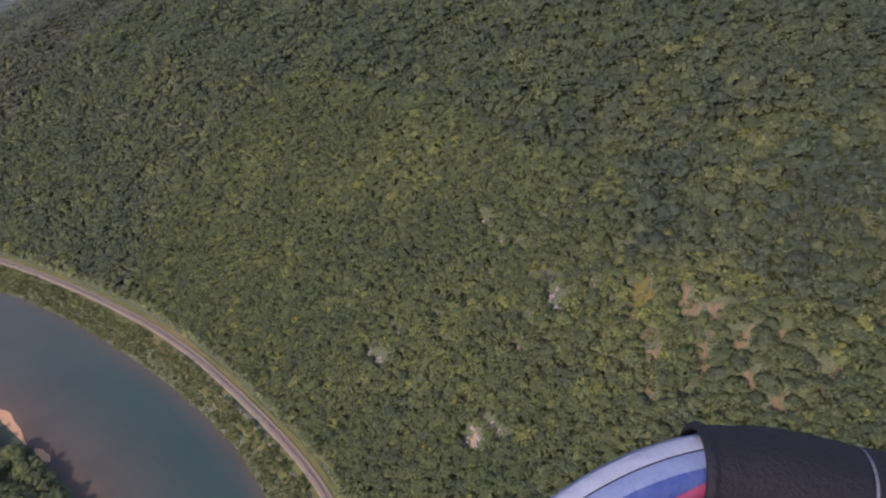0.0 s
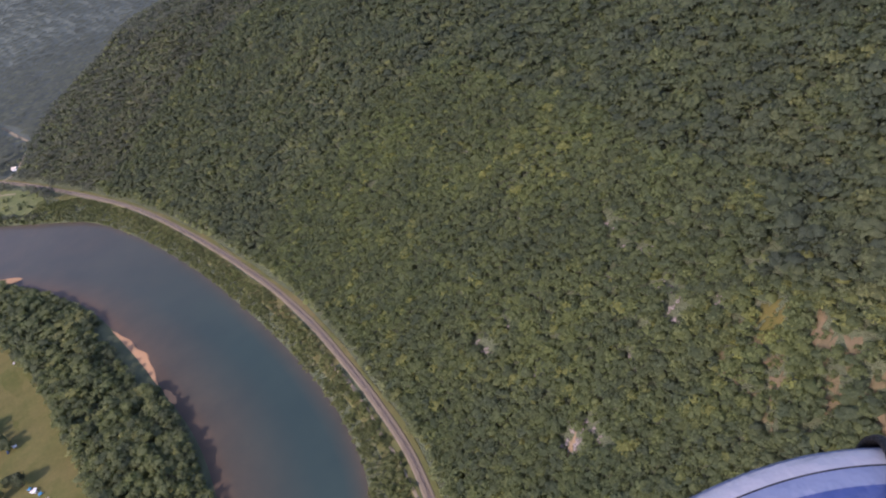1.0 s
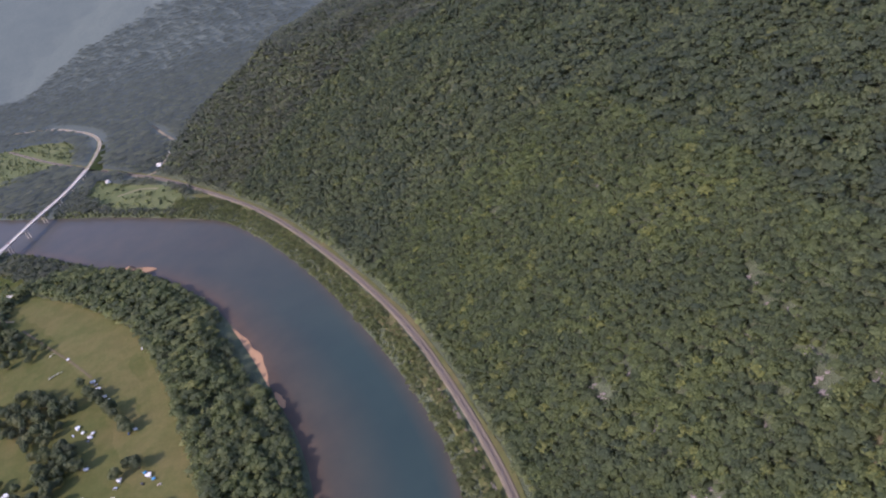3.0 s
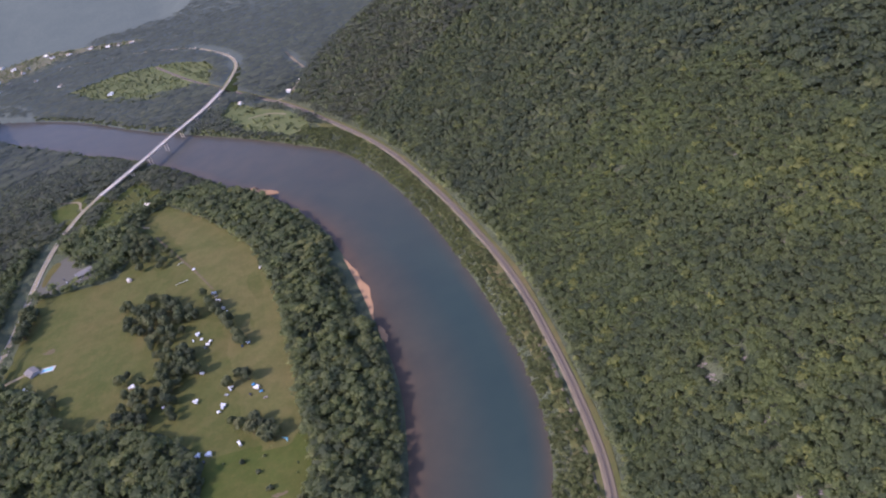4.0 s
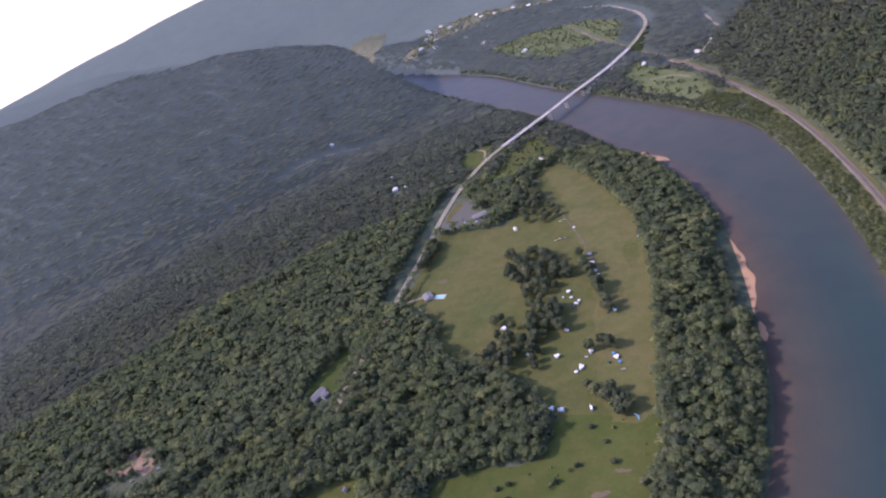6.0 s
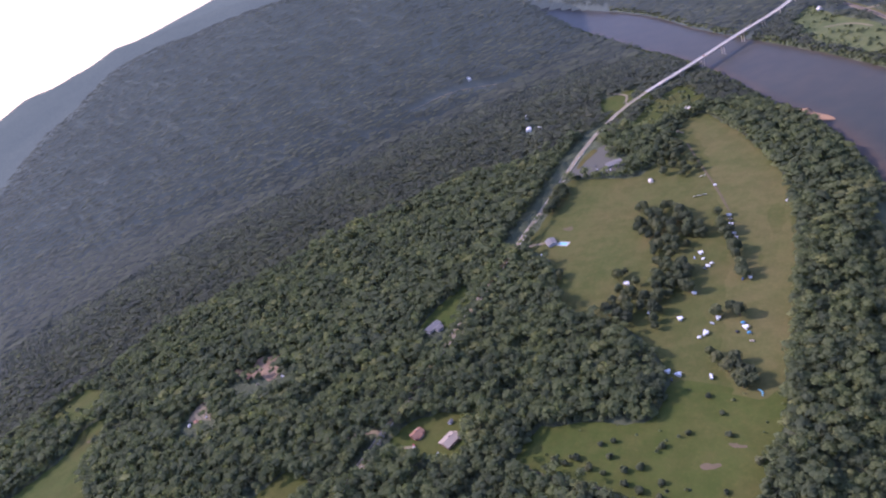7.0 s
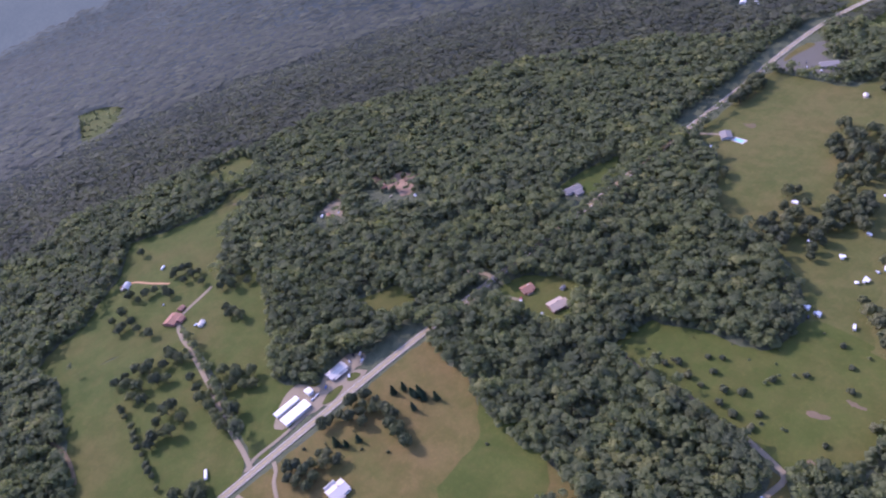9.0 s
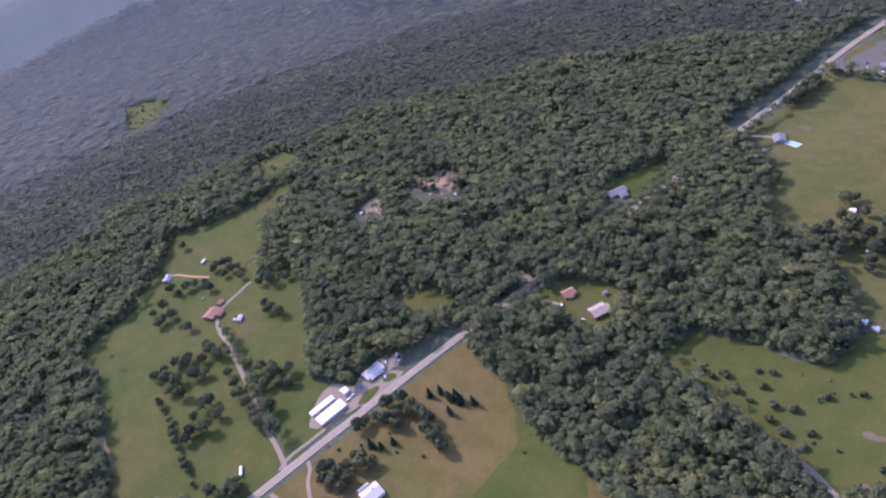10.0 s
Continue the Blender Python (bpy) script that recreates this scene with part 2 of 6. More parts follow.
RAIL = [(-420, 2080), (-300, 1830), (-180, 1620), (-79, 1444), (-15, 1300), (62, 1095), (106, 895), (131, 710), (137, 595), (134, 510), (128, 430), (118, 355), (102, 295), (80, 235), (57, 175), (40, 115), (28, 40), (22, -60), (30, -250), (50, -600)]
HILL_FOOT = [(1500, 2950), (700, 2250), (200, 1760), (-40, 1560), (-60, 1460), (2, 1310), (80, 1100), (122, 898), (146, 712), (152, 595), (149, 508), (143, 426), (132, 350), (116, 285), (95, 225), (73, 165), (57, 105), (46, 35), (40, -70), (48, -250), (70, -600), (100, -1400)]
HIGHWAY = [(-505, -500), (-510, -150), (-514, 40), (-516, 150), (-516, 285), (-509, 500), (-502, 770), (-499, 880), (-500, 1000), (-495, 1075), (-481, 1140), (-463, 1190), (-437, 1235)]
BRIDGE = [(-437, 1235), (-371, 1345), (-315, 1446), (-258, 1540), (-216, 1638)]
HIGHWAY_N = [(-216, 1638), (-198, 1735), (-187, 1840), (-198, 1940), (-236, 2040), (-330, 2190), (-520, 2330), (-800, 2420)]
DECK_Z = 20.0


def dense(pts, step):
    """A smooth curve through the points (Catmull-Rom), as an array of about even steps."""
    p = np.array(pts, float)
    p = np.vstack([2 * p[0] - p[1], p, 2 * p[-1] - p[-2]])
    out = []
    for i in range(1, len(p) - 2):
        n = max(2, int(np.linalg.norm(p[i + 1] - p[i]) / step))
        t = np.linspace(0, 1, n, endpoint=False)[:, None]
        a, b, c, d = p[i - 1], p[i], p[i + 1], p[i + 2]
        out.append(0.5 * (2 * b + (c - a) * t + (2 * a - 5 * b + 4 * c - d) * t**2 + (3 * b - a - 3 * c + d) * t**3))
    return np.vstack(out + [p[-2][None]])


def line_distance(x, y, line, side=False):
    """The distance to a polyline; with side, positive on its left."""
    q = np.stack([np.ravel(x), np.ravel(y)], -1)
    best, sign = np.full(len(q), 1e9), np.ones(len(q))
    along = np.zeros(len(q))
    for k in range(len(line) - 1):
        a, d = line[k], line[k + 1] - line[k]
        o = q - a
        t = np.clip((o @ d) / (d @ d), 0, 1)
        r = np.hypot(o[:, 0] - t * d[0], o[:, 1] - t * d[1])
        near = r < best
        best[near] = r[near]
        along[near] = k + t[near]
        if side:
            sign[near] = np.sign(d[0] * o[near, 1] - d[1] * o[near, 0])
    return best * sign, along


def inside(x, y, poly):
    x, y = np.ravel(x), np.ravel(y)
    hit = np.zeros(len(x), bool)
    n = len(poly)
    for i in range(n):
        (x0, y0), (x1, y1) = poly[i], poly[(i + 1) % n]
        if y0 != y1:
            hit ^= ((y0 > y) != (y1 > y)) & (x < (x1 - x0) * (y - y0) / (y1 - y0) + x0)
    return hit


BANK_E, BANK_W = dense(RIVER_E, 20), dense(RIVER_W, 20)
RIVER_POLY = [tuple(v) for v in BANK_E] + [tuple(v) for v in BANK_W[::-1]]
RAIL_L, FOOT_L = dense(RAIL, 12), dense(HILL_FOOT, 20)
ROAD_S, ROAD_B, ROAD_N = dense(HIGHWAY, 10), dense(BRIDGE, 8), dense(HIGHWAY_N, 10)

# crests of the hills round the valley: x, y, height
RIDGES = [
    (0.42, [(-1020, 1960, 85), (-1225, 1887, 185), (-1479, 1826, 290), (-1732, 1732, 330), (-2100, 1600, 345), (-2300, 1520, 330)]),
    (0.36, [(-2500, 2300, 350), (-2850, 1950, 375), (-3050, 1550, 335), (-3150, 1000, 250), (-3250, 100, 140), (-3300, -900, 120)]),
    (0.45, [(-260, 2760, 50), (84, 2960, 205), (417, 3180, 345), (900, 3320, 420), (2200, 3500, 430)]),
    (0.30, [(1600, 4400, 440), (200, 4550, 440), (-1500, 4350, 445), (-2700, 3550, 425), (-3150, 3150, 385), (-3700, 2600, 330)]),
]


def wave(x, y, size, seed):
    """Smooth low relief from a few sines."""
    rng = np.random.RandomState(seed)
    z = 0
    for k in range(6):
        a, p = rng.uniform(0, 6.28, 2)
        s = 6.28 / (size * rng.uniform(0.6, 1.6))
        z = z + np.sin((x * np.cos(a) + y * np.sin(a)) * s + p)
    return z / 6


def river_distance(x, y):
    d = np.minimum(line_distance(x, y, BANK_E)[0], line_distance(x, y, BANK_W)[0])
    return np.where(inside(x, y, RIVER_POLY), -d, d)


def terrain(x, y):
    shape = np.shape(x)
    x, y = np.ravel(np.asarray(x, float)), np.ravel(np.asarray(y, float))
    s = river_distance(x, y)
    z = np.clip(0.32 * s, -3, 5.5) + 0.017 * np.clip(-x - 170, 0, 900) * np.clip((s - 20) / 120, 0, 1)
    z = z + wave(x, y, 90, 3) * 0.2 * np.clip(s / 60, 0, 1)
    d, _ = line_distance(x, y, FOOT_L, True)
    hill = np.where(d > 0, 0.70 * np.minimum(d, 250) + 0.24 * np.clip(d - 250, 0, 900), 0)
    hill = hill * (1 - 0.08 * np.clip(wave(x, y, 210, 5), -1, 1)) + wave(x, y, 130, 8) * 5 * np.clip(d / 150, 0, 1)
    z = z + np.where(d > 0, hill, 0)
    for slope, crest in RIDGES:
        c = np.array(crest, float)
        best = np.full(len(x), -1e3)
        for k in range(len(c) - 1):
            a, e = c[k], c[k + 1] - c[k]
            t = np.clip(((x - a[0]) * e[0] + (y - a[1]) * e[1]) / (e[0] ** 2 + e[1] ** 2), 0, 1)
            r = np.hypot(x - a[0] - t * e[0], y - a[1] - t * e[1])
            best = np.maximum(best, a[2] + t * e[2] - slope * (np.sqrt(r * r + 120**2) - 120))
        lift = best + wave(x, y, 320, 11) * 16 - z
        z = z + np.where(lift > 0, lift, 0) * np.clip(s / 80, 0, 1)
    return z.reshape(shape)


def axis(lo, hi, step, far):
    """Grid lines: fine between lo and hi, ever wider out to far."""
    mid = list(np.arange(lo, hi + step, step))
    up, dn, s = [mid[-1]], [mid[0]], step
    while up[-1] < far or dn[-1] > -far:
        s *= 1.18
        s = min(s, 130)
        up.append(up[-1] + s)
        dn.append(dn[-1] - s)
    return np.array(dn[:0:-1] + mid + up[1:])


gx, gy = axis(-1150, 700, 10, 5600), axis(-60, 1900, 10, 5600)
GX, GY = np.meshgrid(gx, gy)
GZ = terrain(GX, GY)
RIVER_F = river_distance(GX, GY).reshape(GX.shape)


def sample(field, x, y):
    """A field of the ground's grid at any place."""
    x, y = np.asarray(x, float), np.asarray(y, float)
    i, j = np.clip(np.searchsorted(gx, x) - 1, 0, len(gx) - 2), np.clip(np.searchsorted(gy, y) - 1, 0, len(gy) - 2)
    u, v = (x - gx[i]) / (gx[i + 1] - gx[i]), (y - gy[j]) / (gy[j + 1] - gy[j])
    return (field[j, i] * (1 - u) + field[j, i + 1] * u) * (1 - v) + (field[j + 1, i] * (1 - u) + field[j + 1, i + 1] * u) * v


def ground_z(x, y):
    return sample(GZ, x, y)


def tz(x, y):
    return float(sample(GZ, x, y))


nx, ny = len(gx), len(gy)
gi = np.arange(nx * ny).reshape(ny, nx)
quads = np.stack([gi[:-1, :-1], gi[:-1, 1:], gi[1:, 1:], gi[1:, :-1]], -1).reshape(-1, 4)
grid_v = np.stack([GX, GY, GZ], -1).reshape(-1, 3)
reach = np.hypot(grid_v[quads, 0].mean(1), grid_v[quads, 1].mean(1))
ground = mesh_object("ground", grid_v, quads[reach < 1500], GROUND, smooth=True)
# outer rings of the ground, in the material with haze painted in
for lo, hi, lab in ((1500, 2750, "wooded far hill, distance haze painted on"), (2750, 3900, "far wooded ridge, blue from painted haze"), (3900, 9000, "farthest ridge, pale blue from painted haze")):
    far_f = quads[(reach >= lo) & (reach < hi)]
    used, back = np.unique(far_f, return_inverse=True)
    ob = mesh_object("backdrop", grid_v[used], back.reshape(-1, 4), HAZED_RIDGE, smooth=True)
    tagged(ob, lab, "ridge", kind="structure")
far_attr = ground.data.attributes.new("far", "FLOAT", "POINT")
far_attr.data.foreach_set("value", np.clip((np.hypot(GX, GY).ravel() - 1300) / 600, 0, 1).astype(np.float32))
tagged(ground, "valley floor and wooded hills with leaf litter", "ground", kind="structure")

# the river: a sheet between the banks, toned by its depth and greyed upstream
be, bw = dense(RIVER_E, 20), dense(RIVER_W, 20)


def resample(line, n):
    s = np.r_[0, np.cumsum(np.hypot(*np.diff(line, axis=0).T))]
    u = np.linspace(0, s[-1], n)
    return np.stack([np.interp(u, s, line[:, 0]), np.interp(u, s, line[:, 1])], -1)


rn, rm = 220, 15
re_, rw_ = resample(be, rn), resample(bw, rn)
out = (re_ - rw_) / np.linalg.norm(re_ - rw_, axis=1)[:, None] * 14
u = np.linspace(0, 1, rm)[None, :, None]
rv = (rw_ - out)[:, None] * (1 - u) + (re_ + out)[:, None] * u
rz = np.zeros((rn, rm, 1))
ri = np.arange(rn * rm).reshape(rn, rm)
river = mesh_object("water", np.concatenate([rv, rz], -1).reshape(-1, 3), np.stack([ri[:-1, :-1], ri[:-1, 1:], ri[1:, 1:], ri[1:, :-1]], -1).reshape(-1, 4), WATER, smooth=True)
depth = -river_distance(rv[..., 0], rv[..., 1])
west = line_distance(rv[..., 0], rv[..., 1], BANK_W)[0]
shallow_and_sky_grey = 0.8 * np.clip(1 - depth / 16, 0, 1) ** 1.2 + 0.9 * np.clip(1 - west / 86, 0, 1) ** 1.3
# upstream the mask also paints in the grey of the reflected hazy sky
shallow_and_sky_grey = np.maximum(np.clip(shallow_and_sky_grey, 0, 1), 0.6 * np.clip((rv[..., 1].ravel() - 620) / 600, 0, 1))
river.data.attributes.new("shallow_and_sky_grey", "FLOAT", "POINT").data.foreach_set("value", np.clip(shallow_and_sky_grey, 0, 1).astype(np.float32))
tagged(river, "calm river, teal in mid-stream, brown over shallows", "river", kind="structure")


def ribbon(name, line, width, lift, material, z=None, offset=0.0, parent=None, label="", kind="structure", category="", thick=0.0):
    """A strip along a line, on the terrain or at the heights z; thick gives it sides."""
    d = np.gradient(line, axis=0)
    nrm = np.stack([-d[:, 1], d[:, 0]], -1) / np.linalg.norm(d, axis=1)[:, None]
    width = np.broadcast_to(np.asarray(width, float), len(line))[:, None]
    l, r = line + nrm * (offset + width / 2), line + nrm * (offset - width / 2)
    h = (ground_z(line[:, 0], line[:, 1]) if z is None else np.asarray(z)) + lift
    n = len(line)
    v = [*np.column_stack([l, h]), *np.column_stack([r, h])]
    f = [(i, n + i, n + i + 1, i + 1) for i in range(n - 1)]
    if thick:
        sl, sr = line + nrm * (offset + width / 2 + thick * 1.3), line + nrm * (offset - width / 2 - thick * 1.3)
        v += [*np.column_stack([sl, h - thick]), *np.column_stack([sr, h - thick])]
        f += [(2 * n + i, i, i + 1, 2 * n + i + 1) for i in range(n - 1)] + [(n + i, 3 * n + i, 3 * n + i + 1, n + i + 1) for i in range(n - 1)]
    ob = mesh_object(name, v, f, material, parent, smooth=False)
    if label:
        tagged(ob, label, category, kind=kind)
    return ob


def patch(name, poly, material, lift, label, category="field", step=9.0, rough=2.0, kind="structure"):
    """A piece of ground cover with an uneven edge, draped on the terrain."""
    edge = np.array(poly, float)
    edge = dense(list(poly) + [poly[0]], step)[:-1]
    rng = np.random.RandomState(len(poly) * 7 + int(abs(edge[0, 0])))
    edge = edge + rng.uniform(-rough, rough, edge.shape)
    bm = bmesh.new()
    vs = [bm.verts.new((a, b, 0)) for a, b in edge]
    es = [bm.edges.new((vs[i], vs[(i + 1) % len(vs)])) for i in range(len(vs))]
    bmesh.ops.triangle_fill(bm, edges=es, use_beauty=True)
    for _ in range(3):
        long = [e for e in bm.edges if e.calc_length() > 2.5 * step and not e.is_boundary]
        if long:
            bmesh.ops.subdivide_edges(bm, edges=long, cuts=1)
            bmesh.ops.triangulate(bm, faces=bm.faces)
    co = np.array([v.co for v in bm.verts])
    h = ground_z(co[:, 0], co[:, 1]) + lift
    for v, z in zip(bm.verts, h):
        v.co.z = z
    for f in bm.faces:
        if f.normal.z < 0:
            f.normal_flip()
    ob = part(name, bm, material, None)
    return tagged(ob, label, category, kind=kind)
# ---- open ground ----
CAMP = [(-312, 1129), (-237, 1022), (-173, 901), (-146, 793), (-133, 674), (-126, 556), (-125, 462), (-130, 420), (-216, 430), (-221, 490), (-249, 540), (-302, 589), (-369, 601), (-401, 654), (-438, 715), (-483, 746),
        (-485, 804), (-486, 899), (-478, 935), (-385, 925), (-360, 950), (-345, 1040), (-341, 1109)]
MEADOW = [(-337, 430), (-341, 382), (-263, 375), (-204, 358), (-167, 352), (-130, 374), (-126, 420), (-122, 464), (-126, 505), (-150, 500), (-224, 505), (-232, 455), (-295, 441)]
ROADFIELD = [(-504, 38), (-504, 157), (-506, 203), (-504, 285), (-462, 274), (-435, 275), (-404, 258), (-356, 247), (-307, 249), (-270, 235), (-330, 150), (-420, 60)]
FARM_UPPER = [(-1048, 154), (-1018, 204), (-1002, 278), (-1021, 318), (-991, 354), (-967, 321), (-937, 267), (-877, 229), (-818, 192), (-802, 236), (-737, 217), (-659, 182), (-600, 150),
              (-573, 160), (-540, 182), (-528, 117), (-526, 82), (-629, 104), (-760, 120), (-794, 118), (-838, 80), (-846, 47), (-908, 40), (-949, 81), (-973, 109)]
FARM_LOWER = [(-830, -20), (-805, 42), (-766, 108), (-614, 88), (-526, 72), (-520, 20), (-602, -64), (-712, -44)]
HOUSE_LAWN = [(-496, 367), (-494, 404), (-467, 427), (-430, 436), (-408, 407), (-402, 375), (-427, 367)]
MID_MEADOW = [(-625, 272), (-600, 323), (-552, 308), (-548, 290), (-589, 277)]
UP_CLEAR = [(-1125, 310), (-1130, 385), (-1070, 390), (-1025, 362), (-1030, 322), (-1079, 312)]
GREY_LAWN = [(-566, 564), (-562, 616), (-541, 659), (-514, 622), (-518, 571)]
APPROACH = [(-438, 1112), (-420, 1205), (-376, 1270), (-321, 1174), (-360, 1130), (-410, 1082)]
ROADSIDE = [(-535, 1252), (-476, 1286), (-462, 1255), (-478, 1186), (-502, 1151)]
NORTH_FIELD = [(-678, 2062), (-595, 2093), (-527, 2111), (-382, 2079), (-273, 1980), (-238, 1870), (-259, 1779), (-335, 1765), (-426, 1778), (-556, 1905)]
PALE_FIELD = [(-1190, 2250), (-1330, 2560), (-1440, 2690), (-1310, 2790), (-1270, 2640), (-1200, 2400), (-1120, 2230)]
TOWN_EDGE = [(-1014, 2212), (-1004, 2389), (-1059, 2584), (-947, 2678), (-866, 2700), (-655, 2591), (-490, 2492), (-549, 2450), (-733, 2520), (-832, 2440), (-911, 2385), (-910, 2193)]
RAIL_FIELD = [(-200, 1576), (-133, 1470), (-75, 1395), (-45, 1305), (-79, 1259), (-170, 1360), (-224, 1478)]
BARN_LOT = [(-546, 117), (-572, 150), (-565, 166), (-553, 170), (-556, 185), (-563, 213), (-559, 223), (-552, 231), (-541, 228), (-535, 220), (-538, 211), (-524, 217), (-514, 192), (-516, 180), (-520, 164), (-526, 155), (-535, 118)]
CAMP_LOT = [(-492, 940), (-491, 1000), (-480, 1034), (-458, 1048), (-444, 1036), (-446, 1008), (-428, 992), (-398, 980), (-396, 964), (-424, 953), (-449, 950), (-472, 944)]
DIRT_YARD = [(-831, 452), (-829, 465), (-794, 460), (-811, 483), (-788, 495), (-764, 501), (-754, 490), (-756, 477), (-742, 463), (-747, 448), (-771, 457), (-786, 449), (-807, 445)]
JUNK_YARD = [(-836, 362), (-833, 379), (-837, 396), (-841, 414), (-833, 411), (-817, 392), (-787, 372), (-804, 370), (-822, 363)]
FARM_MID = [(-908, 40), (-846, 50), (-838, 83), (-794, 119), (-762, 113), (-768, 104), (-806, 40), (-832, -22), (-870, -36), (-900, 0)]
UP_PALE = [(-1780, 290), (-1750, 345), (-1660, 368), (-1560, 300), (-1548, 235), (-1620, 250)]
MILL_YARD = [(-178, 347), (-160, 342), (-146, 312), (-146, 284), (-160, 276), (-166, 300), (-164, 322)]
OPEN = [MILL_YARD, UP_PALE, FARM_MID, CAMP, MEADOW, ROADFIELD, FARM_UPPER, FARM_LOWER, HOUSE_LAWN, MID_MEADOW, UP_CLEAR, GREY_LAWN, APPROACH, ROADSIDE, NORTH_FIELD, PALE_FIELD, TOWN_EDGE, RAIL_FIELD, BARN_LOT, CAMP_LOT, DIRT_YARD, JUNK_YARD]

patch("field", CAMP, MOWN, 0.30, "mown campground field, dry yellow-green grass")
STRIP = [(-312, 1122), (-240, 1022), (-176, 901), (-149, 793), (-136, 674), (-129, 556), (-130, 500), (-168, 498), (-188, 560), (-200, 640), (-206, 700), (-224, 780), (-252, 880), (-292, 1000), (-330, 1085)]
patch("field", STRIP, STRIP_M, 0.38, "long strip of dry tan mown grass", rough=4.0)
patch("field", MEADOW, MEADOW_M, 0.34, "lush green meadow with scattered bushes")
patch("field", ROADFIELD, DRYFIELD, 0.30, "dry hay field beside the highway")
patch("field", FARM_UPPER, MEADOW_M, 0.30, "green farm pasture round the farm lane")
patch("field", FARM_LOWER, MEADOW_M, 0.32, "green pasture below the farm lane")
patch("field", FARM_MID, MEADOW_M, 0.36, "green pasture behind the farmhouse")
patch("lawn", HOUSE_LAWN, MEADOW_M, 0.30, "green lawn round two houses in the woods", "lawn")
patch("lawn", MID_MEADOW, MEADOW_M, 0.30, "small green clearing in the woods", "lawn")
patch("field", UP_CLEAR, MEADOW_M, 0.40, "small yellow-green clearing at the wood's edge")
patch("field", UP_PALE, MEADOW_M, 0.6, "pale overgrown clearing on the far hillside")
patch("lawn", MILL_YARD, DRYFIELD, 0.34, "dry brown grass beside a gravel lane", "lawn")
patch("lawn", GREY_LAWN, MEADOW_M, 0.30, "lawn beside a grey-roofed house", "lawn")
patch("verge", APPROACH, MEADOW_M, 0.30, "grass verge beside the bridge approach", "verge")
patch("verge", ROADSIDE, MEADOW_M, 0.30, "roadside grass with a pull-off", "verge")
patch("field", NORTH_FIELD, FIELD_FAR, 0.5, "overgrown green field inside the road's bend")
patch("field", PALE_FIELD, HAY_HAZED, 0.8, "pale hay field on the far valley side")
patch("field", TOWN_EDGE, HAY_HAZED, 0.6, "pale grass round far houses")
patch("field", RAIL_FIELD, FIELD_FAR, 0.4, "grass between river bank and railway")
patch("yard", BARN_LOT, GRAVEL, 0.42, "grey gravel yard beside the highway", "yard")
patch("grass_island", [(-528, 163), (-534, 175), (-532, 188), (-527, 189), (-522, 175), (-524, 165)], MEADOW_M, 0.66, "grass island between the yard and the highway", "grass", 3.0, 0.4)
patch("grass_island", [(-534, 199), (-536, 206), (-529, 211), (-525, 210), (-526, 201), (-530, 197)], MEADOW_M, 0.66, "small grass island beside the store yard", "grass", 3.0, 0.4)
patch("grass_island", [(-489, 977), (-489, 1009), (-482, 1036), (-472, 1035), (-471, 1024), (-479, 998), (-483, 971)], DRYFIELD, 0.66, "dry grass island in the car park", "grass", 4.0, 0.5)
patch("field", [(-408, 263), (-391, 247), (-375, 231), (-371, 217), (-367, 187), (-354, 168), (-292, 219), (-339, 266), (-382, 254)], MEADOW_M, 0.42, "green rough grass beside the hay field")
for k, (x, y, r) in enumerate([(-171, 412, 9), (-154, 437, 7), (-271, 369, 8), (-252, 364, 7), (-156, 366, 8)]):
    patch("bare_ground", [(x + r * (0.7 + 0.5 * math.sin(a * 2.3 + k)) * math.cos(a), y + 0.7 * r * (0.7 + 0.4 * math.cos(a * 1.7 + k)) * math.sin(a)) for a in (0, 0.8, 1.6, 2.4, 3.1, 3.9, 4.7, 5.5)], DIRT, 0.44, "worn patch of bare earth in the meadow", "bare ground", 3.0, 0.8)
patch("car_park", CAMP_LOT, LOT_ASPHALT, 0.42, "grey asphalt car park at the campground", "car park")
patch("yard", DIRT_YARD, EARTH, 0.40, "bare reddish earth yard in the woods", "yard")
patch("yard", JUNK_YARD, GRAVEL, 0.40, "gravel yard with scrap in the woods", "yard")
SANDTIP = [(-182, 1098), (-158, 1076), (-138, 1058), (-122, 1052), (-130, 1068), (-158, 1092), (-176, 1104)]


def sandbar(poly, label):
    edge = dense(list(poly) + [poly[0]], 5)[:-1]
    mid = edge.mean(0)
    verts, faces, n = [], [], len(edge)
    for k, (s, z) in enumerate(((1.12, -0.5), (1.0, 0.05), (0.8, 0.5), (0.4, 0.8))):
        for p in edge:
            verts.append((*(mid + (p - mid) * np.array([s, 0.97 + 0.03 * s])), z))
    for k in range(3):
        faces += [(k * n + i, k * n + (i + 1) % n, (k + 1) * n + (i + 1) % n, (k + 1) * n + i) for i in range(n)]
    faces.append(tuple(3 * n + i for i in range(n)))
    ob = mesh_object("sandbar", verts, faces, SAND, smooth=True)
    return tagged(ob, label, "sandbar", kind="structure")


sandbar(SANDTIP, "small orange sandbar at the river's inner bank")


def beach(line, w):
    l = dense(line, 5)
    k = np.linspace(0, 1, len(l))
    wide = w * np.clip(np.sin(k * 3.1416), 0.12, 1) * (0.8 + 0.35 * np.sin(k * 17) * np.sin(k * 7 + 1))
    ribbon("beach", l, wide, 0.0, SAND, z=np.full(len(l), 0.5), label="orange sand beach along the river bank", category="beach", thick=0.8)


beach([(-55, 806), (-47, 780), (-40, 745), (-35, 710), (-32, 675), (-32, 642)], 18)
beach([(-28, 628), (-26, 612), (-25, 596)], 9)

# ---- highway, lanes and railway ----


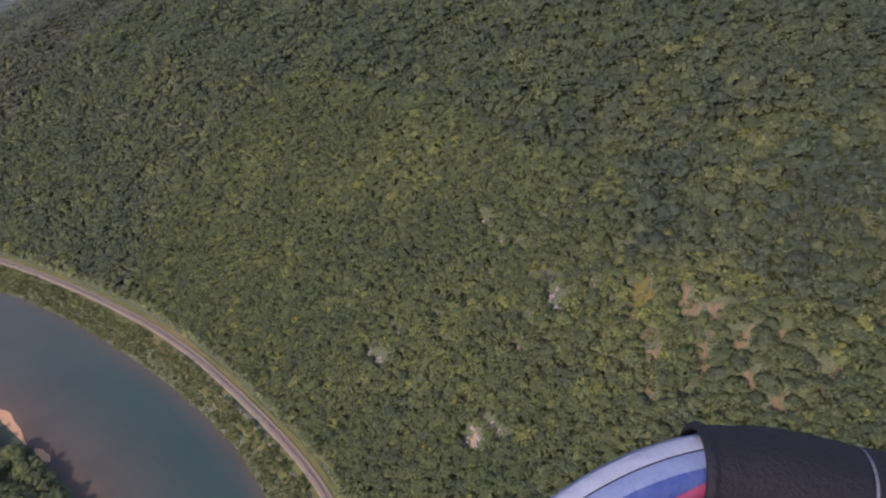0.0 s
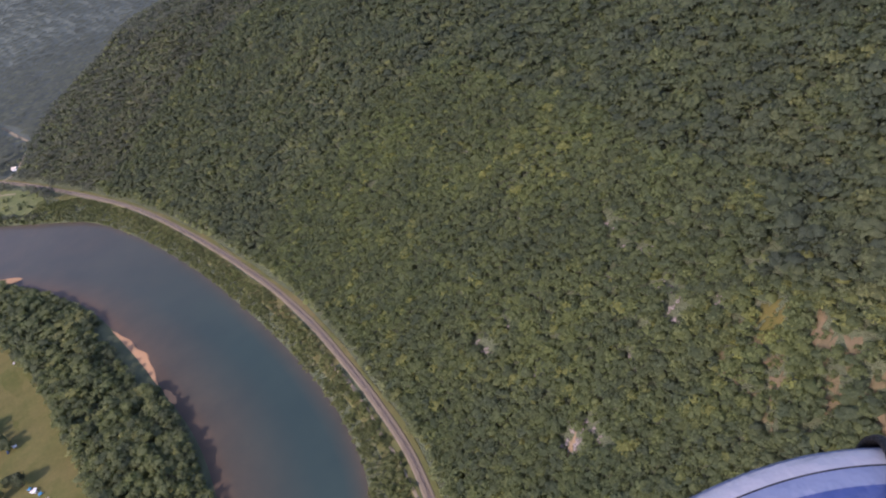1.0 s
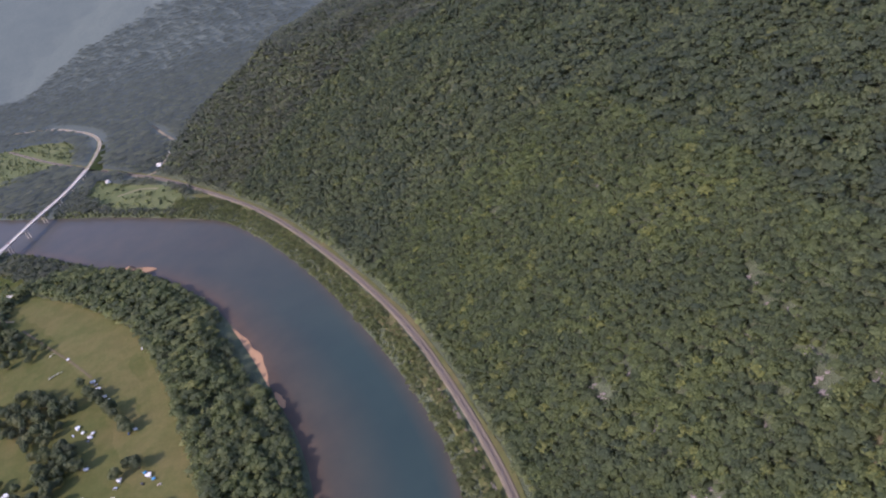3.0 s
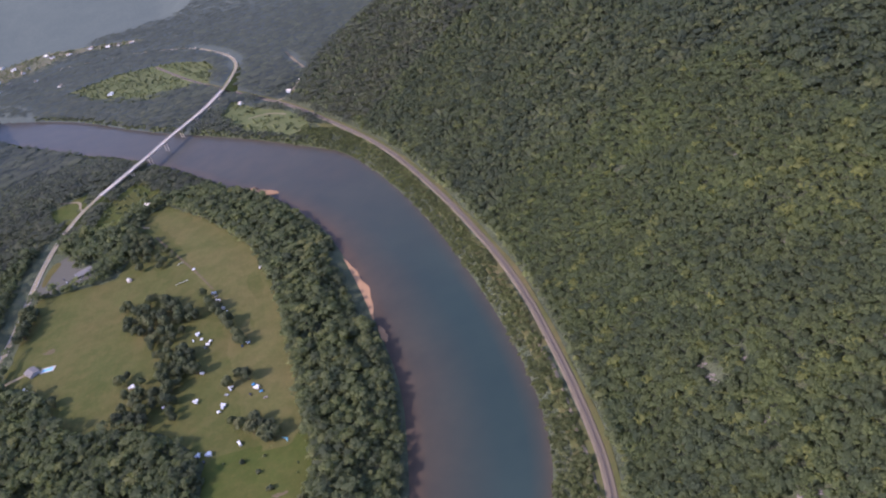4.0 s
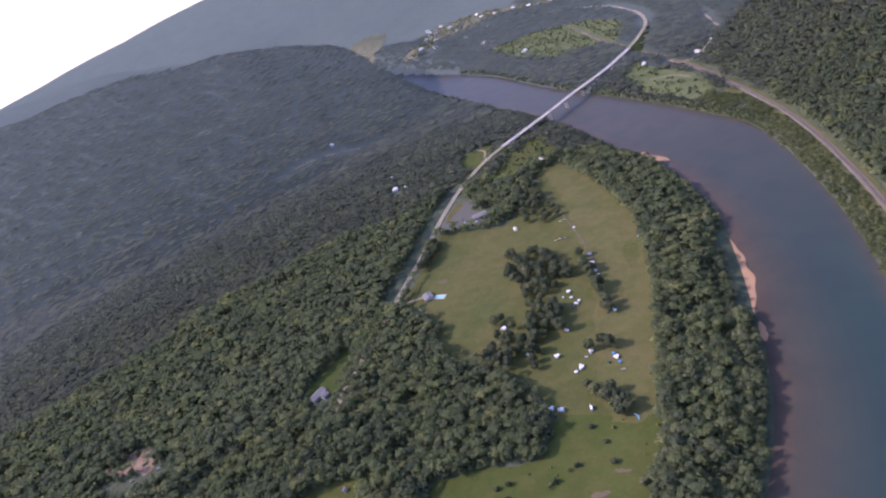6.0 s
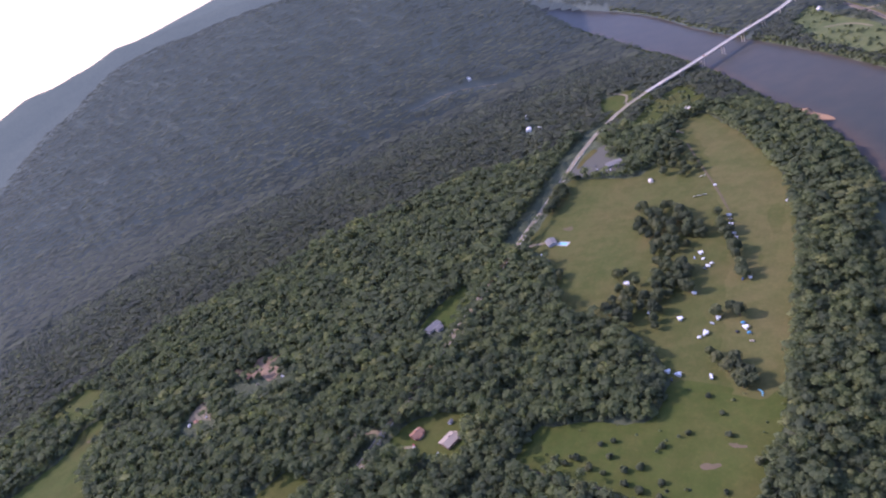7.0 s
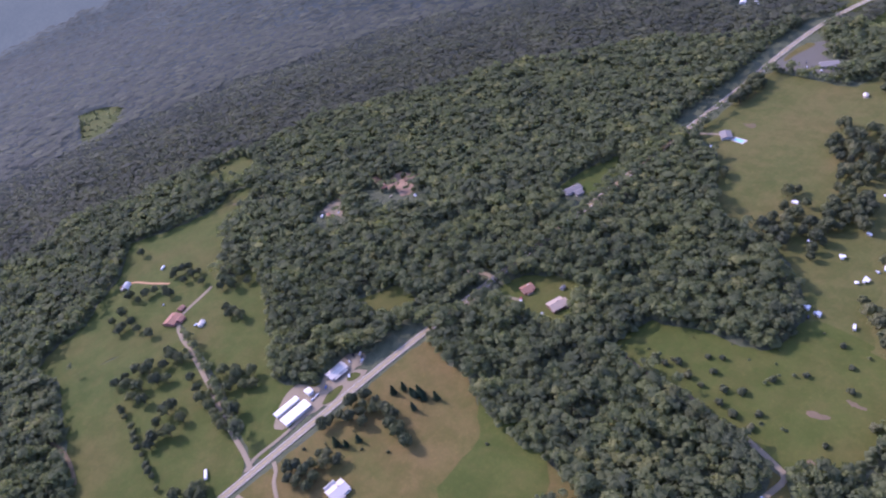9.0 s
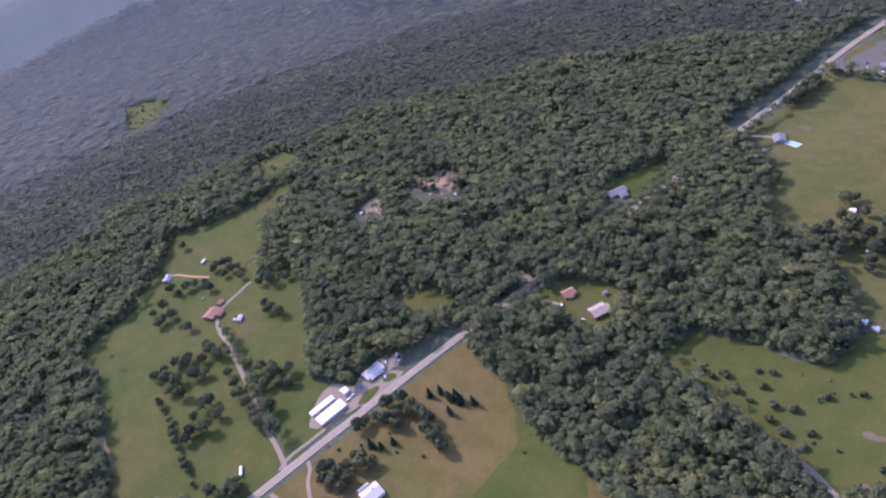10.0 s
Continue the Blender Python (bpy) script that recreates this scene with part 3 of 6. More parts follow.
def highway(line, z=None):
    ribbon("road", line, 8.6, 0.62, ASPHALT, z, label="two-lane grey asphalt highway", category="road", thick=0.35)
    for off, w, mt in ((3.5, 0.22, LINE_W), (-3.5, 0.22, LINE_W), (0.16, 0.16, LINE_Y), (-0.16, 0.16, LINE_Y)):
        ribbon("road_line", line, w, 0.66, mt, z, off, label="painted road line", category="road line")


s_in = np.r_[0, np.cumsum(np.hypot(*np.diff(ROAD_S, axis=0).T))]
zs = ground_z(ROAD_S[:, 0], ROAD_S[:, 1])
ramp = np.clip((s_in - (s_in[-1] - 190)) / 190, 0, 1)
zs = zs * (1 - ramp) + (DECK_Z - 0.62) * ramp
highway(ROAD_S, zs)
zn = ground_z(ROAD_N[:, 0], ROAD_N[:, 1])
s_in = np.r_[0, np.cumsum(np.hypot(*np.diff(ROAD_N, axis=0).T))]
ramp = 1 - np.clip(s_in / 260, 0, 1)
zn = zn * (1 - ramp) + (DECK_Z - 0.62) * ramp
highway(ROAD_N, zn)


def embank(line, z):
    g = ground_z(line[:, 0], line[:, 1])
    d = np.gradient(line, axis=0)
    nrm = np.stack([-d[:, 1], d[:, 0]], -1) / np.linalg.norm(d, axis=1)[:, None]
    h = np.maximum(z + 0.3 - g, 0.0)
    n, v, f = len(line), [], []
    for side in (1, -1):
        b = len(v)
        v += [*np.column_stack([line + side * nrm * 4.6, g + h])]
        v += [*np.column_stack([line + side * nrm * (4.7 + 1.7 * h)[:, None], g - 0.3])]
        f += [(b + i, b + i + 1, b + n + i + 1, b + n + i)[:: side] for i in range(n - 1)]
    tagged(mesh_object("embankment", v, f, MEADOW_M), "grassy road embankment", "embankment", kind="structure")


embank(ROAD_S[-24:], zs[-24:])
embank(ROAD_N[:30], zn[:30])

LANES = {
    "farm": ([(-517, 75), (-543, 80), (-592, 86), (-657, 98), (-725, 108), (-761, 112), (-783, 117), (-800, 127), (-807, 140), (-814, 162), (-821, 182)], 4.2, GRAVEL),
    "pasture": ([(-921, -91), (-850, -94), (-798, -85), (-769, -71)], 3.0, DIRT),
    "hedge": ([(-737, -55), (-710, -49), (-682, -49), (-653, -53)], 3.0, DIRT),
    "field_gate": ([(-508, 94), (-497, 90), (-489, 83), (-475, 77), (-461, 71)], 3.2, GRAVEL),
    "silo": ([(-884, 149), (-912, 132), (-938, 118), (-946, 100)], 3.0, SAND),
    "mill": ([(-205, 362), (-176, 353), (-164, 345), (-168, 320), (-170, 285)], 4.2, GRAVEL),
    "wood": ([(-345, 383), (-312, 374), (-292, 371), (-276, 374), (-257, 371), (-237, 365), (-205, 361)], 3.6, DIRT),
    "north": ([(-57, 1850), (-30, 1700), (-8, 1606), (-32, 1535), (-80, 1490), (-150, 1500)], 5.5, GRAVEL),
    "track": ([(-163, 1432), (-121, 1425), (-85, 1390)], 3.2, GRAVEL),
    "drive": ([(-513, 330), (-505, 365), (-519, 393), (-549, 384), (-600, 366)], 4.5, GRAVEL),
    "house": ([(-505, 368), (-484, 376), (-462, 383)], 3.2, GRAVEL),
    "verge_east": ([(-504, 52), (-478, 58), (-452, 70), (-440, 92)], 3.4, GRAVEL),
    "camp_drive": ([(-500, 742), (-475, 752), (-458, 757)], 4.0, GRAVEL),
    "camp_track": ([(-320, 1020), (-286, 948), (-250, 874), (-224, 814)], 2.6, DIRT),
    "camp_loop": ([(-380, 1070), (-366, 1078), (-350, 1072), (-334, 1060)], 2.6, GRAVEL),
    "ridge_lane": ([(-1022, 1305), (-957, 1372), (-906, 1411), (-809, 1473)], 4.0, GRAVEL),
    "pull_off": ([(-528, 1282), (-485, 1257), (-475, 1220), (-458, 1205)], 4.0, GRAVEL),
    "yard_lane": ([(-521, 70), (-527, 84), (-527, 112), (-529, 135), (-531, 152)], 3.4, GRAVEL),
    "upper": ([(-985, 300), (-950, 330), (-905, 352), (-850, 362)], 3.0, DIRT),
}
LANE_LINES = {}
for key, (pts, w, mt) in LANES.items():
    LANE_LINES[key] = dense(pts, 6)
    ribbon("lane", LANE_LINES[key], w, 0.55, mt, label="narrow gravel lane with grass beside it", category="lane", thick=0.3)

# railway: bed, sleepers and rails
rz_ = ground_z(RAIL_L[:, 0], RAIL_L[:, 1])
rz_ = np.convolve(np.pad(rz_, 10, mode="edge"), np.ones(21) / 21, "valid") + 0.6
ribbon("railway_bed", RAIL_L, 7.4, 0.35, BALLAST, rz_, label="brown ballast bed of a single railway line", category="railway bed", thick=1.6)
low = (RAIL_L[:, 1] < 540) & (RAIL_L[:, 1] > 200)
side = RAIL_L[low]
side = side + np.stack([np.sin(side[:, 1] * 0.045) * 1.6 + np.sin(side[:, 1] * 0.11) * 0.7, 0 * side[:, 1]], -1)
ribbon("service_track", side, 2.2 + 0.8 * np.sin(side[:, 1] * 0.07), 0.2, GRAVEL, ground_z(side[:, 0] - 10, side[:, 1]) + 0.2, offset=-11.5, label="pale gravel service track beside the rails", category="track", thick=0.8)
shore = RAIL_L[(RAIL_L[:, 1] < 1300) & (RAIL_L[:, 1] > 120)]
ribbon("verge", shore, 15 + 2.5 * np.sin(shore[:, 1] * 0.04), 0.12, VERGE_M, ground_z(shore[:, 0] - 14, shore[:, 1]), offset=-13.5, label="rough grass between railway and river bank", category="verge", thick=1.2)
ribbon("verge", RAIL_L, 4.6 + 1.5 * np.sin(RAIL_L[:, 1] * 0.052) + 1.2 * np.sin(RAIL_L[:, 1] * 0.021 + 1), -0.25, VERGE_M, rz_, offset=6.8, label="rough dry grass verge along the railway", category="verge", thick=1.0)


def railway():
    root = empty("railway_track")
    tagged(root, "single railway track with steel rails on dark sleepers", "railway")
    fine = resample(RAIL_L, int(2300 / 0.75))
    zf = np.interp(np.linspace(0, 1, len(fine)), np.linspace(0, 1, len(rz_)), rz_) + 0.35
    d = np.gradient(fine, axis=0)
    d /= np.linalg.norm(d, axis=1)[:, None]
    nn = np.stack([-d[:, 1], d[:, 0]], -1)
    v, f = [], []
    for p, a, b, z in zip(fine, d, nn, zf):
        k = len(v)
        for du, dv, dz in ((-1, -1, 0.12), (1, -1, 0.12), (1, 1, 0.12), (-1, 1, 0.12), (-1, -1, -0.05), (1, -1, -0.05), (1, 1, -0.05), (-1, 1, -0.05)):
            q = p + a * du * 0.13 + b * dv * 1.3
            v.append((q[0], q[1], z + dz))
        f += [(k, k + 1, k + 2, k + 3), (k, k + 4, k + 5, k + 1), (k + 2, k + 6, k + 7, k + 3), (k + 1, k + 5, k + 6, k + 2), (k + 3, k + 7, k + 4, k)]
    tagged(mesh_object("sleeper_bed", v, f, TIES, root), kind="stuff")
    for off in (0.75, -0.75):
        ribbon("rail", fine[::6], 0.16, 0.28, STEEL, zf[::6], off, parent=root, thick=0.16)


railway()


# ---- bridge ----
def bridge():
    root = empty("road_bridge")
    tagged(root, "long concrete road bridge on piers over the river", "bridge")
    n = len(ROAD_B)
    z = np.full(n, DECK_Z)
    ribbon("deck", ROAD_B, 10.6, -0.05, CONCRETE, z, parent=root)
    ribbon("roadway", ROAD_B, 9.0, 0.0, CONCRETE, z, parent=root)
    for off in (3.6, -3.6):
        ribbon("edge_line", ROAD_B, 0.2, 0.03, LINE_W, z, off, parent=root)
    ribbon("centre_line", ROAD_B, 0.3, 0.03, LINE_Y, z, parent=root)
    d = np.gradient(ROAD_B, axis=0)
    d /= np.linalg.norm(d, axis=1)[:, None]
    nn = np.stack([-d[:, 1], d[:, 0]], -1)

    def beam(name, off, w, z0, z1):
        l, r = ROAD_B + nn * (off + w / 2), ROAD_B + nn * (off - w / 2)
        v = [(*p, z1) for p in l] + [(*p, z1) for p in r] + [(*p, z0) for p in l] + [(*p, z0) for p in r]
        f = []
        for i in range(n - 1):
            f += [(i, n + i, n + i + 1, i + 1), (2 * n + i, i, i + 1, 2 * n + i + 1), (n + i, 3 * n + i, 3 * n + i + 1, n + i + 1), (2 * n + i + 1, 3 * n + i + 1, 3 * n + i, 2 * n + i)]
        mesh_object(name, v, f, CONCRETE, root)

    beam("parapet", 5.15, 0.35, DECK_Z - 0.5, DECK_Z + 0.9)
    beam("parapet", -5.15, 0.35, DECK_Z - 0.5, DECK_Z + 0.9)
    for off in (-3.6, -1.2, 1.2, 3.6):
        beam("girder", off, 0.5, DECK_Z - 2.2, DECK_Z - 0.06)
    step = max(1, n // 8)
    for i in range(step // 2 + 1, n - 1, step):
        p, a, b = ROAD_B[i], d[i], nn[i]
        g = min(tz(*p), 0) - 2 if tz(*p) < 1 else tz(*p) - 1
        ang = math.atan2(b[1], b[0])
        bm = boxes((-5.0, -0.9, DECK_Z - 3.6, 5.0, 0.9, DECK_Z - 2.2))
        box(bm, -3.9, -0.75, g, -2.3, 0.75, DECK_Z - 3.6, bevel=0.25)
        box(bm, 2.3, -0.75, g, 3.9, 0.75, DECK_Z - 3.6, bevel=0.25)
        pier = part("pier", bm, CONCRETE, root)
        pier.matrix_world = Matrix.Translation((p[0], p[1], 0)) @ Matrix.Rotation(ang, 4, "Z")


bridge()


# ---- woods ----
def lump(sub, seed, squash=0.85, jitter=0.18, keep=-0.35):
    """A rough, open-bottomed ball of foliage of unit radius."""
    rng = np.random.RandomState(seed)
    bm = bmesh.new()
    bmesh.ops.create_icosphere(bm, subdivisions=sub, radius=1)
    bmesh.ops.delete(bm, geom=[v for v in bm.verts if v.co.z < keep], context="VERTS")
    ph = rng.uniform(0, 6.28, (4, 3))
    k = rng.uniform(1.5, 3.8, (4, 3))
    v = np.array([x.co for x in bm.verts])
    bm.verts.index_update()
    f = np.array([[x.index for x in g.verts] for g in bm.faces])
    bm.free()
    swell = 1 + 0.5 * jitter * np.sin(v @ k.T + ph[:, 0]).sum(1) + rng.uniform(-jitter, jitter, len(v))
    v = v * swell[:, None]
    v[:, 2] *= squash
    return v, f


def tufts(rng, count, size, flat=0.8, low=-0.15):
    """Loose sprays of leaves, single ragged faces, round a crown of unit radius."""
    d = rng.normal(0, 1, (count * 3, 3))
    d /= np.linalg.norm(d, axis=1)[:, None]
    d = d[d[:, 2] > low][:count]
    n = d + rng.normal(0, 0.55, d.shape)
    n /= np.linalg.norm(n, axis=1)[:, None]
    u = np.cross(n, rng.normal(0, 1, d.shape))
    u /= np.linalg.norm(u, axis=1)[:, None]
    w = np.cross(n, u)
    at = d * rng.uniform(0.82, 1.08, (len(d), 1)) * (1, 1, flat)
    s = size * rng.uniform(0.65, 1.35, (len(d), 1))
    v = np.stack([at + u * s, at - u * s * 0.6 + w * s * 0.8, at - u * s * 0.5 - w * s * 0.85], 1).reshape(-1, 3)
    return v, np.arange(len(v)).reshape(-1, 3)


def joined(pieces):
    n, vs, fs = 0, [], []
    for v, f in pieces:
        vs.append(v)
        fs.append(f + n)
        n += len(v)
    return np.vstack(vs), np.vstack(fs)


def crown(seed, lobes, sprays, size, sub=2):
    """A broad, ragged crown: a core, side lobes and loose leaf sprays."""
    rng = np.random.RandomState(seed)
    v, f = lump(sub, rng.randint(1e6), 0.8, 0.2, -0.2)
    out = [(v * 0.8 * (rng.uniform(0.72, 1.15), rng.uniform(0.72, 1.15), rng.uniform(0.85, 1.25)), f)]
    for i in range(lobes):
        a = 2.4 * i + rng.uniform(-0.5, 0.5)
        r = rng.uniform(0.35, 1.0)
        v, f = lump(1, rng.randint(1e6), 0.8, 0.25, -0.3)
        out.append((v * rng.uniform(0.24, 0.52) + (r * math.cos(a), r * math.sin(a), rng.uniform(0.2, 0.5) - 0.7 * (r - 0.35)), f))
    out.append(tufts(rng, sprays, size))
    return joined(out)


def dome(seed, seg=7):
    """A low-cost uneven crown top."""
    rng = np.random.RandomState(seed)
    v, f = [(0.0, 0.0, 0.72 + rng.uniform(-0.08, 0.12))], []
    for r, z in ((0.52, 0.52), (0.98, -0.05)):
        off = rng.uniform(0, 6.28)
        for k in range(seg):
            a = off + 6.28 * k / seg + rng.uniform(-0.25, 0.25)
            q = r * rng.uniform(0.78, 1.2)
            v.append((q * math.cos(a), q * math.sin(a), z + rng.uniform(-0.16, 0.16)))
    for k in range(seg):
        n = (k + 1) % seg
        f.append((0, 1 + k, 1 + n))
        for b in (1,):
            f += [(b + k, b + seg + k, b + seg + n), (b + k, b + seg + n, b + n)]
    return np.array(v), np.array(f)


BIG = [crown(200 + i, 6, 46, 0.21, 1) for i in range(24)]
RICH = [crown(i, 5, 34, 0.21, 1) for i in range(20)]
MIDS = [crown(40 + i, 4, 16, 0.24, 1) for i in range(16)]
LOWS = [crown(80 + i, 1, 12, 0.3, 1) for i in range(12)]
DOMES = [dome(60 + i) for i in range(12)]
FARS = [lump(1, 95 + i, 0.8, 0.2, -0.2) for i in range(10)]


def grove(name, pts, radii, heights, shapes, material, label, seed, category="woods", squash=1.0, smooth=False):
    """Many crowns joined into one mesh: crown radius, height of the crown's top over the ground."""
    rng = np.random.RandomState(seed)
    x, y = pts[:, 0], pts[:, 1]
    z = ground_z(x, y)
    vs, fs, ts, n = [], [], [], 0
    pick = rng.randint(0, len(shapes), len(x))
    spin = rng.uniform(0, 6.28, len(x))
    tint = np.clip(rng.normal(0.42, 0.28, len(x)) + 0.4 * wave(x, y, 120, seed), 0, 1)
    lean = rng.uniform(0.85, 1.2, len(x)) * squash
    for k, (sv, sf) in enumerate(shapes):
        sel = np.where(pick == k)[0]
        if not len(sel):
            continue
        c, s = np.cos(spin[sel])[:, None], np.sin(spin[sel])[:, None]
        r = radii[sel][:, None]
        vx = (sv[None, :, 0] * c - sv[None, :, 1] * s) * r + x[sel][:, None]
        vy = (sv[None, :, 0] * s + sv[None, :, 1] * c) * r + y[sel][:, None]
        top = z[sel] + heights[sel]
        vz = (sv[None, :, 2] - sv[:, 2].max()) * r * lean[sel][:, None] + top[:, None]
        m, q = len(sel), len(sv)
        vs.append(np.stack([vx, vy, vz], -1).reshape(-1, 3))
        fs.append((sf[None] + (np.arange(m) * q)[:, None, None] + n).reshape(-1, 3))
        ts.append(np.repeat(tint[sel], q))
        n += m * q
    v, f, t = np.vstack(vs).astype(np.float32), np.vstack(fs), np.concatenate(ts).astype(np.float32)
    me = bpy.data.meshes.new(name)
    me.vertices.add(len(v))
    me.vertices.foreach_set("co", v.ravel())
    me.loops.add(3 * len(f))
    me.loops.foreach_set("vertex_index", f.ravel().astype(np.int32))
    me.polygons.add(len(f))
    me.polygons.foreach_set("loop_start", np.arange(0, 3 * len(f), 3, dtype=np.int32))
    me.attributes.new("tint", "FLOAT", "POINT").data.foreach_set("value", t)
    me.materials.append(material)
    if smooth:
        me.polygons.foreach_set("use_smooth", [True] * len(f))
    me.update(calc_edges=True)
    return tagged(new(name, me), label, category, kind="stuff")


ALL_LINES = [(ROAD_B, 11), (ROAD_N, 20), (RAIL_L, 12)] + [(LANE_LINES[k], 13.0 if k in ("north", "track", "ridge_lane") else 5.0) for k in LANE_LINES]
CLEARS = []          # round clearings: x, y, radius


def scatter(x0, x1, y0, y1, step, seed):
    rng = np.random.RandomState(seed)
    xs, ys = np.meshgrid(np.arange(x0, x1, step), np.arange(y0, y1, step * 0.87))
    xs = xs + (np.arange(len(xs)) % 2)[:, None] * step / 2
    x = xs.ravel() + rng.uniform(-0.46, 0.46, xs.size) * step
    y = ys.ravel() + rng.uniform(-0.46, 0.46, xs.size) * step
    return x, y


FOOT_F = line_distance(GX, GY, FOOT_L, True)[0].reshape(GX.shape)
RAIL_F = line_distance(GX, GY, RAIL_L, True)[0].reshape(GX.shape)
EAST_F = line_distance(GX, GY, BANK_E)[0].reshape(GX.shape)
WEST_F = line_distance(GX, GY, BANK_W)[0].reshape(GX.shape)
ROAD_F = line_distance(GX, GY, ROAD_S)[0].reshape(GX.shape)
WAYS_F = np.min([line_distance(GX, GY, line)[0] - w for line, w in ALL_LINES], axis=0).reshape(GX.shape)


def wooded(x, y):
    ok = (sample(RIVER_F, x, y) > 6) & (sample(WAYS_F, x, y) > 0)
    for poly in OPEN:
        ok &= ~inside(x, y, poly)
    for cx, cy, r in CLEARS:
        ok &= (x - cx) ** 2 + (y - cy) ** 2 > r * r
    return ok
# clearings where houses stand, sightlines cut to fit the camera's view, bare slope ledges
CLEARS += [(-184, 352, 9), (-160, 332, 13), (-152, 312, 15), (-148, 292, 14), (-140, 300, 12), (-742, 428, 15), (-768, 426, 16), (-795, 430, 14), (-725, 455, 14), (-795, 350, 14), (-780, 362, 11), (-652, 1157, 15), (-627, 1154, 12), (-684, 1221, 9), (-545, 569, 17), (-36, 1560, 26), (-68, 1515, 16), (-178, 1535, 20), (-923, 1440, 15), (-429, 1076, 12), (-445, 735, 24), (-168, 290, 17), (-513, 388, 10), (-935, 105, 14),
           (-346, 1154, 9), (-205, 315, 6), (-430, 965, 30), (-755, 436, 13), (-790, 428, 11), (-735, 444, 12), (-806, 352, 12), (-822, 366, 10), (-530, 556, 15), (-520, 585, 10), (-636, 1136, 14), (-660, 1190, 13), (-905, 1415, 14), (-530, 1262, 10), (-470, 1285, 8), (-560, 25, 8), (-770, 428, 17), (-738, 440, 16), (-800, 343, 13), (-815, 352, 12), (-525, 552, 17), (-528, 572, 14), (-800, 352, 15), (-812, 378, 15), (-522, 540, 13), (-512, 566, 10), (-480, 1000, 24), (-488, 960, 18), (-482, 1045, 20), (-424, 975, 20), (-408, 985, 15)]
LEDGES = [(299, 227, 4), (299, 217, 5), (298, 207, 5), (288, 207, 5), (283, 199, 6), (325, 300, 4), (325, 291, 3), (315, 274, 4), (316, 258, 4), (315, 250, 4), (294, 269, 4), (213, 358, 5), (211, 344, 6), (210, 335, 5), (235, 345, 4), (233, 335, 4), (214, 282, 3), (214, 271, 3), (210, 257, 3),
          (190, 222, 7), (190, 213, 7), (205, 218, 4), (203, 208, 4), (198, 199, 4), (198, 188, 3), (299, 179, 4), (298, 173, 3), (268, 215, 3), (251, 215, 3), (303, 427, 3), (306, 393, 3), (342, 511, 3), (270, 687, 4), (247, 207, 3), (276, 625, 4), (262, 663, 4)]
BARE = [(301, 145, 9), (299, 135, 10), (288, 135, 8), (280, 137, 7), (288, 155, 6), (284, 161, 5), (285, 175, 4), (270, 154, 6), (260, 134, 5), (253, 124, 5), (276, 122, 6), (267, 114, 6), (259, 112, 4), (298, 110, 8), (291, 101, 8), (276, 90, 6), (269, 83, 7), (293, 88, 8), (247, 107, 4), (240, 99, 4), (261, 148, 4), (247, 84, 5), (284, 70, 8), (293, 51, 8), (270, 57, 7), (263, 40, 7), (285, 20, 8), (190, 217, 6)]
TOWN = [(-1062, 2628), (-1003, 2556), (-1002, 2650), (-938, 2568), (-884, 2538), (-893, 2490), (-851, 2650), (-816, 2600), (-685, 2570), (-621, 2520), (-588, 2505), (-531, 2480), (-938, 2222), (-890, 2215), (-705, 2170), (-518, 1925), (-891, 2338), (-799, 2306), (-1007, 2463), (-960, 2440), (-760, 2570), (-1030, 2590)]
CLEARS += [(a, b, r + 1.5) for a, b, r in LEDGES] + [(a, b, r * 0.75 + 1.5) for a, b, r in BARE] + [(a, b, 17) for a, b in TOWN]


def wood_zone(d_lo, d_hi, step, hill_part, seed, box_=(-1950, 900, -230, 1950)):
    x, y = scatter(*box_, step, seed)
    d0, ang = np.hypot(x, y) + 45 * wave(x, y, 160, 4), np.degrees(np.arctan2(-x, y))
    keep = (d0 >= d_lo) & (d0 < d_hi) & (ang > -104) & (ang < 122)
    x, y = x[keep], y[keep]
    foot = sample(FOOT_F, x, y)
    foot = np.where(foot > 60, foot + 45 * wave(x, y, 120, 6), foot)
    steep = (foot > 3) & (foot < 262)
    keep = {"steep": steep, "top": foot >= 262, "vale": foot <= 3, "hill": foot > 3}[hill_part]
    x, y, foot = x[keep], y[keep], foot[keep]
    ok = wooded(x, y) & ~((y < 120) & (x > -360) & (x < 60)) & ~((y < 40) & (x > -480) & (x < 90)) & ~((y < -80) & (x > 0))
    # between the east bank and the rails only low bushes grow
    near_e = sample(EAST_F, x, y)
    rail = sample(RAIL_F, x, y)
    ok &= ~((rail < 0) & (near_e < 70) & (rail > -70) & (y < 1420))
    # the highway runs open beside the fields
    r = sample(ROAD_F, x, y)
    ok &= r > np.where((y > 745) | (y < 292), np.where(x < -500, 26, 13), 11.0)
    beachy = (y > 640) & (y < 815) & (x > -130) & (x < 0)
    ok &= ~(beachy & (sample(WEST_F, x, y) < 19))
    return np.stack([x[ok], y[ok]], -1)


